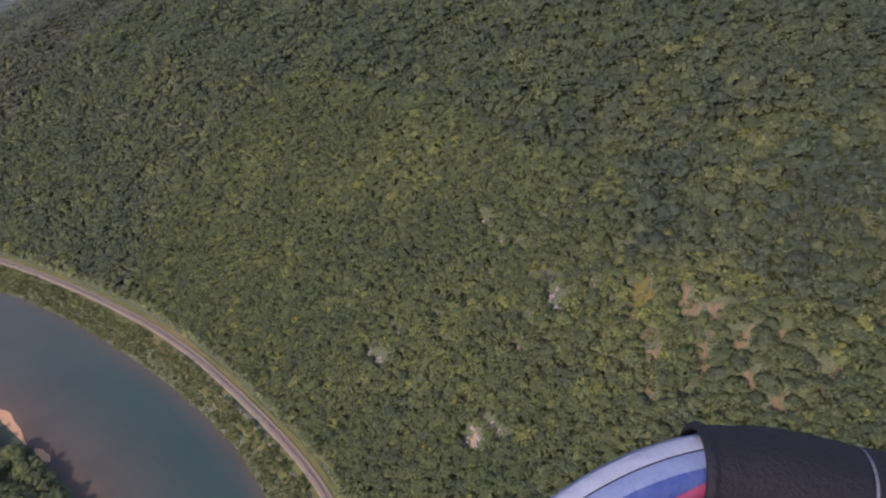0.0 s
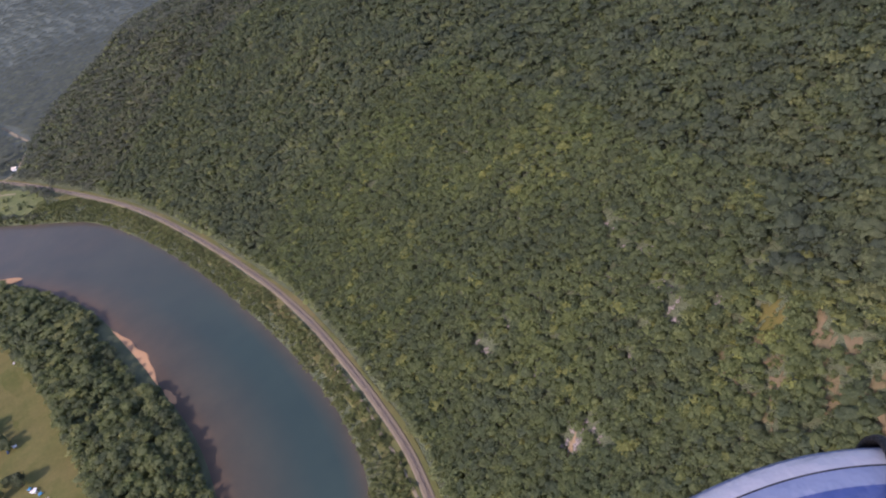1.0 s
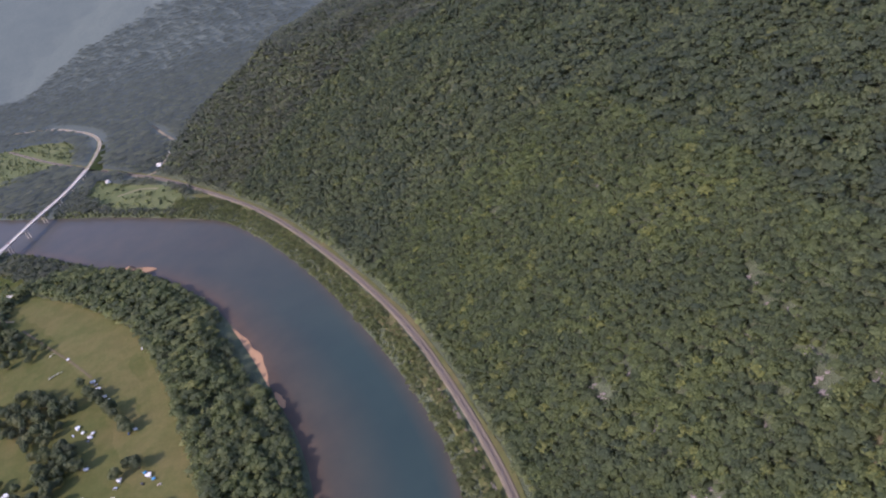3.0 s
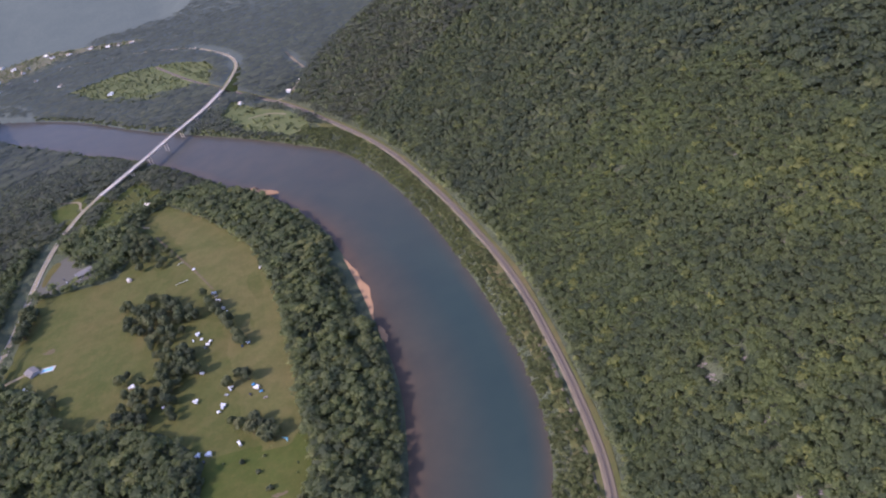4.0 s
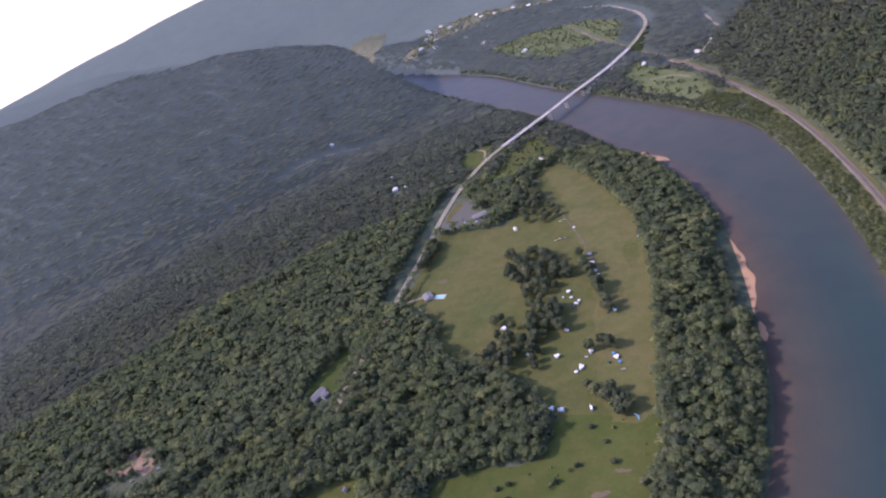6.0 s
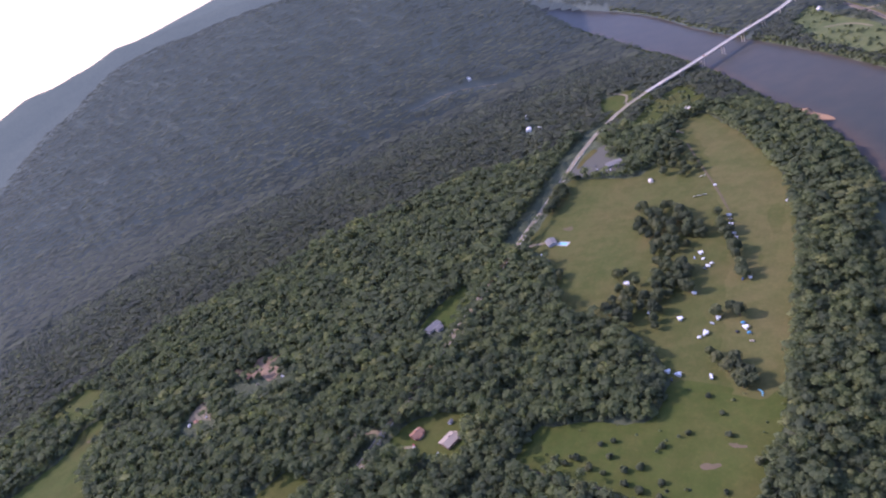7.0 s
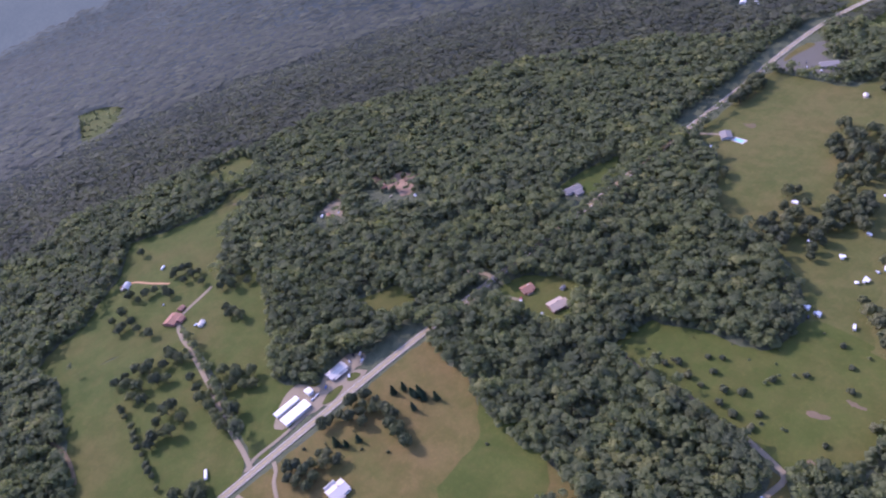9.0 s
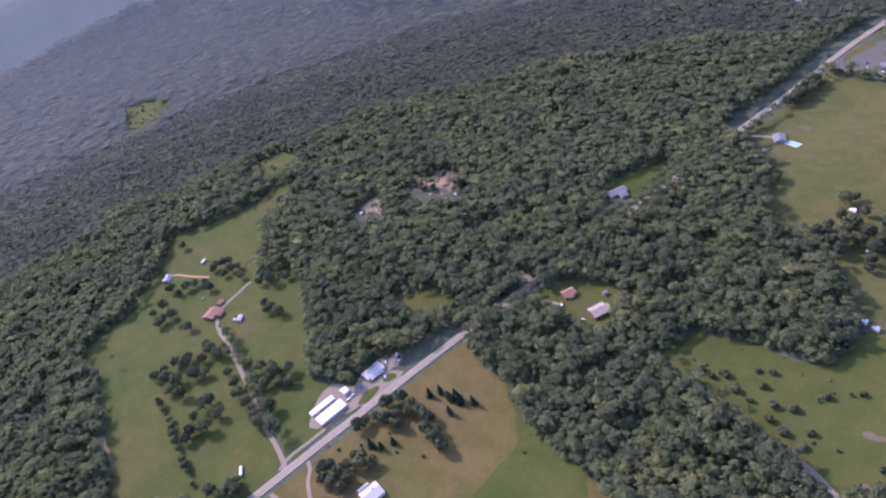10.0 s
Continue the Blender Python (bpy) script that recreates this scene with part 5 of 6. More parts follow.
RUBBER = plain("tyre_rubber", (0.02, 0.02, 0.02), 0.85)
CANVAS = plain("white_canvas", (0.7, 0.68, 0.63), 0.7, wear=0.1)
BLUE_TARP = plain("blue_tarp", (0.05, 0.22, 0.35), 0.6)
CYAN_TARP = plain("pale_blue_cover", (0.3, 0.6, 0.66), 0.6, wear=0.1)
POOL_WATER = plain("pool_water", (0.2, 0.5, 0.52), 0.15, 0.3, wear=0.1)
ALU = plain("aluminium", (0.5, 0.5, 0.5), 0.4, 0.5, 0.7)
WOODEN = plain("weathered_timber", (0.24, 0.19, 0.14), 0.85)
PAINTS = {k: plain(k + "_car_paint", c, 0.3, 0.5, wear=0.06) for k, c in dict(white=(0.7, 0.7, 0.7), silver=(0.42, 0.43, 0.44), black=(0.03, 0.03, 0.035), red=(0.35, 0.04, 0.03), blue=(0.05, 0.1, 0.22), grey=(0.15, 0.15, 0.16), tan=(0.4, 0.33, 0.24)).items()}


def gable(root, x0, y0, x1, y1, z0, eave, ridge, wall, roof, over=0.5, tag=""):
    """A block with a pitched roof whose ridge runs along y."""
    bm = bmesh.new()
    xm = (x0 + x1) / 2
    ring = [[bm.verts.new(p) for p in ((x0, y, z0), (x1, y, z0), (x1, y, eave), (xm, y, ridge), (x0, y, eave))] for y in (y0, y1)]
    bm.faces.new(ring[0])
    bm.faces.new(ring[1][::-1])
    for k in range(5):
        bm.faces.new((ring[0][k], ring[1][k], ring[1][(k + 1) % 5], ring[0][(k + 1) % 5]))
    bmesh.ops.recalc_face_normals(bm, faces=bm.faces)
    part("wall", bm, wall, root)
    sl = (ridge - eave) / (xm - x0)
    for s in (-1, 1):
        bm = bmesh.new()
        ex, ez = xm + s * (xm - x0 + over), eave - sl * over
        pts = [(xm, ridge + 0.14), (ex, ez + 0.14), (ex, ez - 0.06), (xm, ridge - 0.06)]
        a, b = [[bm.verts.new((px, y, pz)) for px, pz in pts] for y in (y0 - over, y1 + over)]
        bm.faces.new(a)
        bm.faces.new(b[::-1])
        for k in range(4):
            bm.faces.new((a[k], b[k], b[(k + 1) % 4], a[(k + 1) % 4]))
        bmesh.ops.recalc_face_normals(bm, faces=bm.faces)
        part("roof", bm, roof, root)
    bm = boxes((xm - 0.18, y0 - over, ridge + 0.06, xm + 0.18, y1 + over, ridge + 0.2))
    part("ridge_cap", bm, roof, root)


def openings(root, side, fixed, spots, z0, z1, w):
    """Windows on a wall at x or y = fixed."""
    for p in spots:
        r = (fixed - 0.04, p - w / 2, z0, fixed + 0.04, p + w / 2, z1) if side == "x" else (p - w / 2, fixed - 0.04, z0, p + w / 2, fixed + 0.04, z1)
        win = part("window", boxes(r), WHITE_WALL, root)
        q = (fixed - 0.06, p - w / 2 + 0.1, z0 + 0.1, fixed + 0.06, p + w / 2 - 0.1, z1 - 0.1) if side == "x" else (p - w / 2 + 0.1, fixed - 0.06, z0 + 0.1, p + w / 2 - 0.1, fixed + 0.06, z1 - 0.1)
        part("pane", boxes(q), GLASS, win)


def house(x, y, w, l, turn, label, wall, roof, eave=3.0, rise=2.0, chimney=True, wing=None, porch=None, name="house", category="house", group=""):
    root = empty(name)
    tagged(root, label, category, group)
    gable(root, -w / 2, -l / 2, w / 2, l / 2, -0.8, eave, eave + rise, wall, roof)
    n = max(2, int(l / 4))
    ys = [(-l / 2 + (k + 0.5) * l / n) for k in range(n)]
    openings(root, "x", w / 2, ys, 1.0, 2.2, 1.3)
    openings(root, "x", -w / 2, ys, 1.0, 2.2, 1.3)
    openings(root, "y", -l / 2, [-w / 4, w / 4], 1.0, 2.2, 1.2)
    d = part("door", boxes((w / 5, l / 2 - 0.03, -0.1, w / 5 + 1.0, l / 2 + 0.06, 2.05)), DOOR, root)
    part("handle", boxes((w / 5 + 0.1, l / 2 + 0.06, 0.95, w / 5 + 0.2, l / 2 + 0.12, 1.05)), ALU, d)
    if chimney:
        c = part("chimney", boxes((-w * 0.12, l * 0.1, eave, -w * 0.12 + 0.9, l * 0.1 + 1.2, eave + rise + 0.9), bevel=0.05), BRICK, root)
        part("cap", boxes((-w * 0.12 - 0.1, l * 0.1 - 0.1, eave + rise + 0.9, -w * 0.12 + 1.0, l * 0.1 + 1.3, eave + rise + 1.05)), CONCRETE, c)
    if wing:
        gable(root, *wing, -0.8, eave - 0.3, eave + rise * 0.7, wall, roof)
    if porch:
        x0, y0, x1, y1 = porch
        part("porch_floor", boxes((x0, y0, -0.4, x1, y1, 0.15)), WOODEN, root)
        part("porch_roof", boxes((x0, y0, 2.5, x1, y1, 2.65)), roof, root)
        for px, py in ((x0 + 0.15, y0 + 0.15), (x1 - 0.15, y0 + 0.15), (x0 + 0.15, y1 - 0.15), (x1 - 0.15, y1 - 0.15)):
            part("post", boxes((px - 0.08, py - 0.08, 0.15, px + 0.08, py + 0.08, 2.5)), WOODEN, root)
    root.matrix_world = pose(x, y, tz(x, y) + 0.5, 0, 0, turn)
    return root


def shed_row(x, y, w, l, turn, label, bays):
    """A long storage building with a low metal roof and roll-up doors."""
    root = empty("storage_building")
    tagged(root, label, "storage building", "white storage buildings")
    gable(root, -w / 2, -l / 2, w / 2, l / 2, -0.6, 3.2, 3.9, WHITE_WALL, WHITE_METAL, 0.35)
    for s in (-1, 1):
        for k in range(bays):
            yy = -l / 2 + (k + 0.5) * l / bays
            d = part("roll_up_door", boxes((s * w / 2 - 0.05, yy - l / bays * 0.38, -0.3, s * w / 2 + 0.05, yy + l / bays * 0.38, 2.6)), GREY_WALL, root)
            part("handle", boxes((s * w / 2 - 0.09, yy - 0.15, 0.3, s * w / 2 + 0.09, yy + 0.15, 0.36)), ALU, d)
    root.matrix_world = pose(x, y, tz(x, y) + 0.45, 0, 0, turn)


def wheels(root, spots, r, w):
    for x, y in spots:
        bm = bmesh.new()
        bmesh.ops.create_cone(bm, cap_ends=True, segments=14, radius1=r, radius2=r, depth=w)
        bmesh.ops.rotate(bm, verts=bm.verts, cent=(0, 0, 0), matrix=Matrix.Rotation(radians(90), 3, "Y"))
        bmesh.ops.translate(bm, verts=bm.verts, vec=(x, y, r))
        wh = part("wheel", bm, RUBBER, root)
        bm = bmesh.new()
        bmesh.ops.create_cone(bm, cap_ends=True, segments=10, radius1=r * 0.55, radius2=r * 0.55, depth=w + 0.03)
        bmesh.ops.rotate(bm, verts=bm.verts, cent=(0, 0, 0), matrix=Matrix.Rotation(radians(90), 3, "Y"))
        bmesh.ops.translate(bm, verts=bm.verts, vec=(x, y, r))
        part("rim", bm, ALU, wh)


def car_model(paint, kind, label, group):
    root = empty("car")
    tagged(root, label, "car", group)
    m = PAINTS[paint]
    bm = boxes((-0.9, -2.35, 0.35, 0.9, 2.35, 0.95), bevel=0.16)
    part("body", bm, m, root)
    y0, y1, h = {"sedan": (-1.5, 1.0, 1.48), "suv": (-2.2, 1.1, 1.78), "pickup": (-0.4, 1.2, 1.8)}[kind]
    bm = bmesh.new()
    box(bm, -0.8, y0, 0.93, 0.8, y1, h)
    for v in bm.verts:
        if v.co.z > 1.2:
            v.co.x *= 0.85
            v.co.y += -0.45 if v.co.y > 0 else (0.3 if kind != "suv" else 0.1)
    bmesh.ops.bevel(bm, geom=list(bm.edges), offset=0.07, segments=2, affect="EDGES")
    part("cabin", bm, m, root)
    part("windscreen", boxes((-0.7, y1 - 0.42, 1.02, 0.7, y1 - 0.1, h - 0.22)), GLASS, root)
    for s in (-1, 1):
        part("side_window", boxes((s * 0.74 - 0.04, y0 + 0.4, 1.05, s * 0.74 + 0.06, y1 - 0.45, h - 0.16)), GLASS, root)
        part("headlight", boxes((s * 0.62 - 0.18, 2.28, 0.62, s * 0.62 + 0.18, 2.38, 0.8), bevel=0.03), CANVAS, root)
    if kind == "pickup":
        part("load_bed", boxes((-0.72, -2.2, 0.92, 0.72, -0.5, 0.97)), RUBBER, root)
    wheels(root, [(-0.86, -1.45), (0.86, -1.45), (-0.86, 1.45), (0.86, 1.45)], 0.34, 0.24)
    return root


def put(ob, x, y, turn, lift=0.62):
    ob.matrix_world = pose(x, y, tz(x, y) + lift, 0, 0, turn)
    return ob


CARS = {}


def car(paint, kind, x, y, turn, lift=0.5, z=None, group="parked cars"):
    key = (paint, kind, group)
    m = pose(x, y, (tz(x, y) + lift) if z is None else z, 0, 0, turn)
    if key in CARS:
        copy_thing(CARS[key], m)
    else:
        CARS[key] = car_model(paint, kind, f"{paint} {'pickup truck' if kind == 'pickup' else kind} parked on grey gravel" if group == "parked cars" else f"{paint} {kind} on the grey highway", group)
        CARS[key].matrix_world = m


def camper(x, y, turn, label, l=7.5, awning=False, group="campers"):
    root = empty("camper")
    tagged(root, label, "camper", group)
    l *= 0.85
    bm = boxes((-1.22, -l / 2, 0.55, 1.22, l / 2, 3.0), bevel=0.22)
    part("body", bm, CANVAS, root)
    part("stripe", boxes((-1.24, -l / 2 + 0.4, 1.1, 1.24, l / 2 - 0.4, 1.3)), PAINTS["silver"], root)
    for yy in (-l * 0.28, l * 0.2):
        part("window", boxes((-1.25, yy - 0.5, 1.7, 1.25, yy + 0.5, 2.3)), GLASS, root)
    part("door", boxes((1.2, -0.4, 0.6, 1.26, 0.3, 2.5)), WHITE_WALL, root)
    part("roof_vent", boxes((-0.35, l * 0.1, 2.98, 0.35, l * 0.1 + 0.7, 3.15), bevel=0.04), PAINTS["grey"], root)
    part("drawbar", boxes((-0.1, l / 2 - 0.05, 0.45, 0.1, l / 2 + 1.1, 0.6)), PAINTS["black"], root)
    wheels(root, [(-1.1, -0.45), (1.1, -0.45), (-1.1, 0.45), (1.1, 0.45)], 0.36, 0.24)
    if awning:
        part("awning", boxes((1.22, -l * 0.3, 2.45, 3.7, l * 0.3, 2.52)), CANVAS, root)
        for yy in (-l * 0.28, l * 0.28):
            part("awning_pole", boxes((3.58, yy - 0.04, 0, 3.66, yy + 0.04, 2.46)), ALU, root)
    put(root, x, y, turn, 0.3)
    return root


def canopy_tent(x, y, turn, cloth, label, s=1.6, group="canopy tents"):
    root = empty("canopy_tent")
    tagged(root, label, "tent", group)
    bm = bmesh.new()
    base = [bm.verts.new((a * s, b * s, 2.1)) for a, b in ((-1, -1), (1, -1), (1, 1), (-1, 1))]
    rim = [bm.verts.new((a * s, b * s, 1.85)) for a, b in ((-1, -1), (1, -1), (1, 1), (-1, 1))]
    top = bm.verts.new((0, 0, 3.1))
    for k in range(4):
        bm.faces.new((base[k], base[(k + 1) % 4], top))
        bm.faces.new((rim[k], rim[(k + 1) % 4], base[(k + 1) % 4], base[k]))
    part("canopy", bm, cloth, root)
    for a, b in ((-1, -1), (1, -1), (1, 1), (-1, 1)):
        part("leg", boxes((a * s * 0.97 - 0.03, b * s * 0.97 - 0.03, 0, a * s * 0.97 + 0.03, b * s * 0.97 + 0.03, 2.1)), ALU, root)
    put(root, x, y, turn, 0.3)


def hang_glider(x, y, turn, cloth, label):
    """A delta wing parked nose down on the grass."""
    root = empty("hang_glider")
    tagged(root, label, "hang glider", "hang gliders on the field")
    bm = bmesh.new()
    nose, tail = bm.verts.new((0, 2.2, 0.4)), bm.verts.new((0, -0.6, 1.7))
    for s in (-1, 1):
        mid, tip, back = bm.verts.new((s * 2.6, 0.5, 1.45)), bm.verts.new((s * 5.0, -0.9, 1.5)), bm.verts.new((s * 4.8, -1.5, 1.6))
        bm.faces.new((nose, mid, tail) if s > 0 else (tail, mid, nose))
        bm.faces.new((mid, tip, back) if s > 0 else (back, tip, mid))
        bm.faces.new((mid, back, tail) if s > 0 else (tail, back, mid))
    bmesh.ops.solidify(bm, geom=bm.faces[:], thickness=0.05)
    part("sail", bm, cloth, root)
    bm = bmesh.new()
    limb(bm, (0, 2.25, 0.4), (0, -0.8, 1.72), 0.04, 0.04)
    part("keel", bm, ALU, root)
    for s in (-1, 1):
        bm = bmesh.new()
        limb(bm, (0, 0.4, 1.25), (s * 0.75, 1.0, 0.05), 0.03, 0.03)
        part("downtube", bm, ALU, root)
    bm = bmesh.new()
    limb(bm, (-0.75, 1.0, 0.05), (0.75, 1.0, 0.05), 0.03, 0.03)
    part("base_bar", bm, ALU, root)
    put(root, x, y, turn, 0.32)


# the storage buildings, the store and their yard
shed_row(-538.5, 139, 12, 30, 3, "long white metal storage building beside the highway", 9)
shed_row(-553.0, 137, 6.5, 27, 3, "narrow white metal storage building on the gravel yard", 8)
house(-551.5, 163, 8, 6, 3, "small white-roofed storage annex on the yard", WHITE_WALL, WHITE_METAL, 3.0, 0.8, False, name="annex", category="shed")
house(-549, 197, 12.5, 21, 2, "low roadside store with a pale roof beside the highway", GREY_WALL, ROOF_PALE, 3.4, 1.6, False, None, (6.3, -8, 9.2, 8), name="store", category="store")
for paint, kind, x, y, a in (("blue", "sedan", -542.7, 178, 40), ("silver", "suv", -541, 166, 10), ("white", "suv", -540, 160, 10), ("white", "suv", -551, 214, 80), ("white", "pickup", -546, 206, 15), ("black", "suv", -541, 195, 20),
                             ("white", "sedan", -534.5, 202, 60), ("black", "pickup", -555, 222, 70), ("white", "suv", -550, 228, 40), ("black", "sedan", -544.5, 227, 30), ("white", "pickup", -540.5, 223, 25)):
    car(paint, kind, x, y, a)
# the house by the hay field
house(-431, 116, 15, 17, 0, "white-roofed farmhouse beside trees in the hay field", WHITE_WALL, ROOF_PALE, 3.2, 2.2, True, (-12, -7, -7, 3), (7.5, -6, 10, 2))
camper(-404, 119, 20, "white camper parked in the hay field", 8)
camper(-549, 43, 65, "long pale trailer under trees beside the highway", 13)
# the two houses in the wood
house(-425, 396, 15.5, 17, -17, "tan-roofed house with a deck on a green lawn", BROWN_WALL, ROOF_TAN, 3.2, 2.2, True, (4, 6, 10, 12), (-4, 8.6, 6, 12.5))
house(-467.5, 398, 11, 13, -17, "brown-roofed red house beside a lawn", RED_WALL, ROOF_BROWN, 3.0, 2.2, True, None, (5.5, -4, 8, 3))
car("red", "suv", -464, 384, 60)
car("white", "sedan", -461, 381, 60)
camper(-428, 377, 70, "small white camper on the lawn", 5.5)
house(-511, 391, 5, 7, 20, "small grey shed beside the gravel drive", GREY_WALL, ROOF_GREY, 2.4, 1.2, False, name="shed", category="shed")
house(-437, 420, 4, 5, 0, "small grey shed at the lawn's edge", GREY_WALL, ROOF_GREY, 2.3, 1.0, False, name="shed", category="shed")
house(-545, 568, 12, 22, -20, "grey-roofed house in a woodland clearing", GREY_WALL, ROOF_GREY, 3.0, 2.0, True, (5, -2, 15, 7))
car("white", "pickup", -553, 556, 30)
# the farm
house(-802, 119, 17, 19, 30, "rambling red-brown farmhouse beside the lane", RED_WALL, ROOF_BROWN, 3.2, 2.4, True, (6, -3, 15, 6))
house(-814, 136, 7, 8, 20, "small red-brown shed beside the farmhouse", RED_WALL, ROOF_BROWN, 2.6, 1.4, False, name="shed", category="shed")
house(-761, 139, 6, 9, 40, "small white cottage on the green pasture", WHITE_WALL, ROOF_PALE, 2.5, 1.4, False)
camper(-928, 158, 35, "white trailer standing on the pasture", 10)
car("white", "suv", -767, 134, 20)
car("silver", "pickup", -846, 124, 70)


def hoop_barn(x, y, turn):
    root = empty("hoop_barn")
    tagged(root, "white rounded hoop barn at the pasture's edge", "barn")
    bm = bmesh.new()
    rows = [[bm.verts.new((5 * math.cos(a), yy, 5 * math.sin(a) - 0.3)) for a in np.linspace(0, math.pi, 13)] for yy in (-7, 0, 7)]
    for u, w in zip(rows, rows[1:]):
        for k in range(12):
            bm.faces.new((u[k], u[k + 1], w[k + 1], w[k]))
    bmesh.ops.solidify(bm, geom=bm.faces[:], thickness=0.12)
    part("cover", bm, CANVAS, root)
    bm = bmesh.new()
    bm.faces.new([bm.verts.new((4.85 * math.cos(a), 6.9, 4.85 * math.sin(a) - 0.3)) for a in np.linspace(0, math.pi, 13)])
    part("end_wall", bm, GREY_WALL, root)
    part("door", boxes((-1.6, -6.95, -0.3, 1.6, -6.85, 3.2)), DOOR, root)
    put(root, x, y, turn, 0.5)


hoop_barn(-937, 106, 50)
# the scrap yards in the wood
for i, (x, y, t) in enumerate([(-788, 448, 10), (-755, 478, 60), (-731, 480, 20), (-729, 458, 80), (-801, 375, 40), (-808, 388, 10), (-808, 363, 70), (-815, 356, 30), (-762, 440, 0), (-745, 468, 50), (-735, 447, 15)]):
    if i in (2, 3, 7):
        camper(x, y, t, "old white trailer in the dirt yard", 6.5, group="old trailers")
    elif i in (0, 6):
        house(x, y, 5, 8, t, "weathered shed in the dirt yard", WOODEN, ROOF_BROWN, 2.5, 1.2, False, name="shed", category="shed")
    else:
        car(("white", "silver", "tan")[i % 3], ("suv", "pickup")[i % 2], x, y, t, 0.5)
# campground: office, pool house, pool and shelters
house(-424, 975, 16, 24, -60, "grey-roofed campground office beside the car park", GREY_WALL, ROOF_GREY, 3.2, 2.0, False, (6, 2, 12, 11), (-10, -6, -8, 8), name="office", category="office")
for paint, kind, x, y, a in (("white", "suv", -426, 957, 60), ("black", "sedan", -455, 975, 20), ("silver", "sedan", -448, 962, 30)):
    car(paint, kind, x, y, a)
house(-449, 755, 13, 17, 40, "grey-brown pool house beside the pool", GREY_WALL, ROOF_GREY, 3.0, 1.8, False, name="pool_house")
camper(-449.5, 724, 70, "white camper beside the pool house", 7.5)


def pool(x, y, turn):
    root = empty("swimming_pool")
    tagged(root, "turquoise swimming pool in a pale concrete deck", "pool")
    bm = boxes((-9, -5, -0.3, 9, -3, 0.1), (-9, 3, -0.3, 9, 5, 0.1), (-9, -3, -0.3, -6.5, 3, 0.1), (6.5, -3, -0.3, 9, 3, 0.1))
    part("deck", bm, CONCRETE, root)
    part("water", boxes((-6.5, -3, -0.6, 6.5, 3, 0.02)), POOL_WATER, root)
    for s in (-1, 1):
        bm = bmesh.new()
        limb(bm, (s * 0.3 + 5.6, 3.2, 0.1), (s * 0.3 + 5.6, 3.2, 0.9), 0.04, 0.04)
        part("ladder_rail", bm, ALU, root)
    put(root, x, y, turn, 0.42)


pool(-430.5, 753, -8)
slope = tagged(patch("bare_ground", [(-446, 792), (-437, 796), (-428, 791), (-433, 786), (-443, 787)], DIRT, 0.4, "small patch of orange earth in the grass", "bare ground", 3), kind="structure")


def shelter(x, y, turn, roofm, label, w=6, l=8):
    root = empty("picnic_shelter")
    tagged(root, label, "shelter", "picnic shelters")
    for a in (-1, 1):
        for b in (-1, 0, 1):
            part("post", boxes((a * (w / 2 - 0.3) - 0.1, b * (l / 2 - 0.3) - 0.1, 0, a * (w / 2 - 0.3) + 0.1, b * (l / 2 - 0.3) + 0.1, 2.6)), WOODEN, root)
    for s in (-1, 1):
        bm = bmesh.new()
        pts = [(0, 4.0), (s * w / 2, 2.5), (s * w / 2, 2.35), (0, 3.85)]
        a, b = [[bm.verts.new((px, yy, pz)) for px, pz in pts] for yy in (-l / 2, l / 2)]
        bm.faces.new(a)
        bm.faces.new(b[::-1])
        for k in range(4):
            bm.faces.new((a[k], b[k], b[(k + 1) % 4], a[(k + 1) % 4]))
        bmesh.ops.recalc_face_normals(bm, faces=bm.faces)
        part("roof", bm, roofm, root)
    part("floor", boxes((-w / 2, -l / 2, -0.2, w / 2, l / 2, 0.05)), CONCRETE, root)
    put(root, x, y, turn, 0.35)


shelter(-348, 908, 30, ROOF_PALE, "open picnic shelter with a pale roof on the field")
shelter(-428, 1075, 60, ROOF_PALE, "open shelter with a pale roof among trees", 7, 11)
house(-346, 1154, 7, 12, 60, "small pale-roofed cabin in the trees", GREY_WALL, ROOF_PALE, 2.6, 1.4, False, name="cabin", category="cabin")

for x, y, t, l, aw in ((-241, 720, 30, 7, True), (-227, 694, 60, 6.5, False), (-182, 677, 20, 7, False), (-232, 643, 70, 6, False), (-314, 660, 80, 8.5, True), (-238, 598, 40, 7.5, True), (-200, 601, 20, 7, True),
                      (-208, 577, 5, 9.5, True), (-171, 588, 50, 7.5, True), (-232, 517, 60, 6.5, True), (-221, 514, 70, 8, True), (-190, 515, 20, 7.5, False), (-222, 802, 75, 7, False), (-216, 781, 75, 7, False), (-210, 760, 75, 7, False), (-272, 622, 30, 7, False)):
    camper(x, y, t, "white camper with an awning on the campground grass" if aw else "white camper on the campground grass", l, aw, "campground campers")
for x, y, t, c, lab in ((-235, 708, 10, CANVAS, "white canopy tent on the grass"), (-224, 699, 40, CANVAS, "white canopy tent on the grass"), (-166, 580, 10, BLUE_TARP, "blue canopy tent on the grass"), (-174, 595, 30, BLUE_TARP, "blue canopy tent on the grass"),
                        (-212, 570, 20, CANVAS, "white canopy tent on the grass"), (-273, 607, 0, CANVAS, "white canopy tent under trees"), (-253, 881, 20, CANVAS, "white canopy tent at the field's edge"), (-178, 671, 0, CANVAS, "white canopy tent on the grass")):
    canopy_tent(x, y, t, c, lab, 1.8)
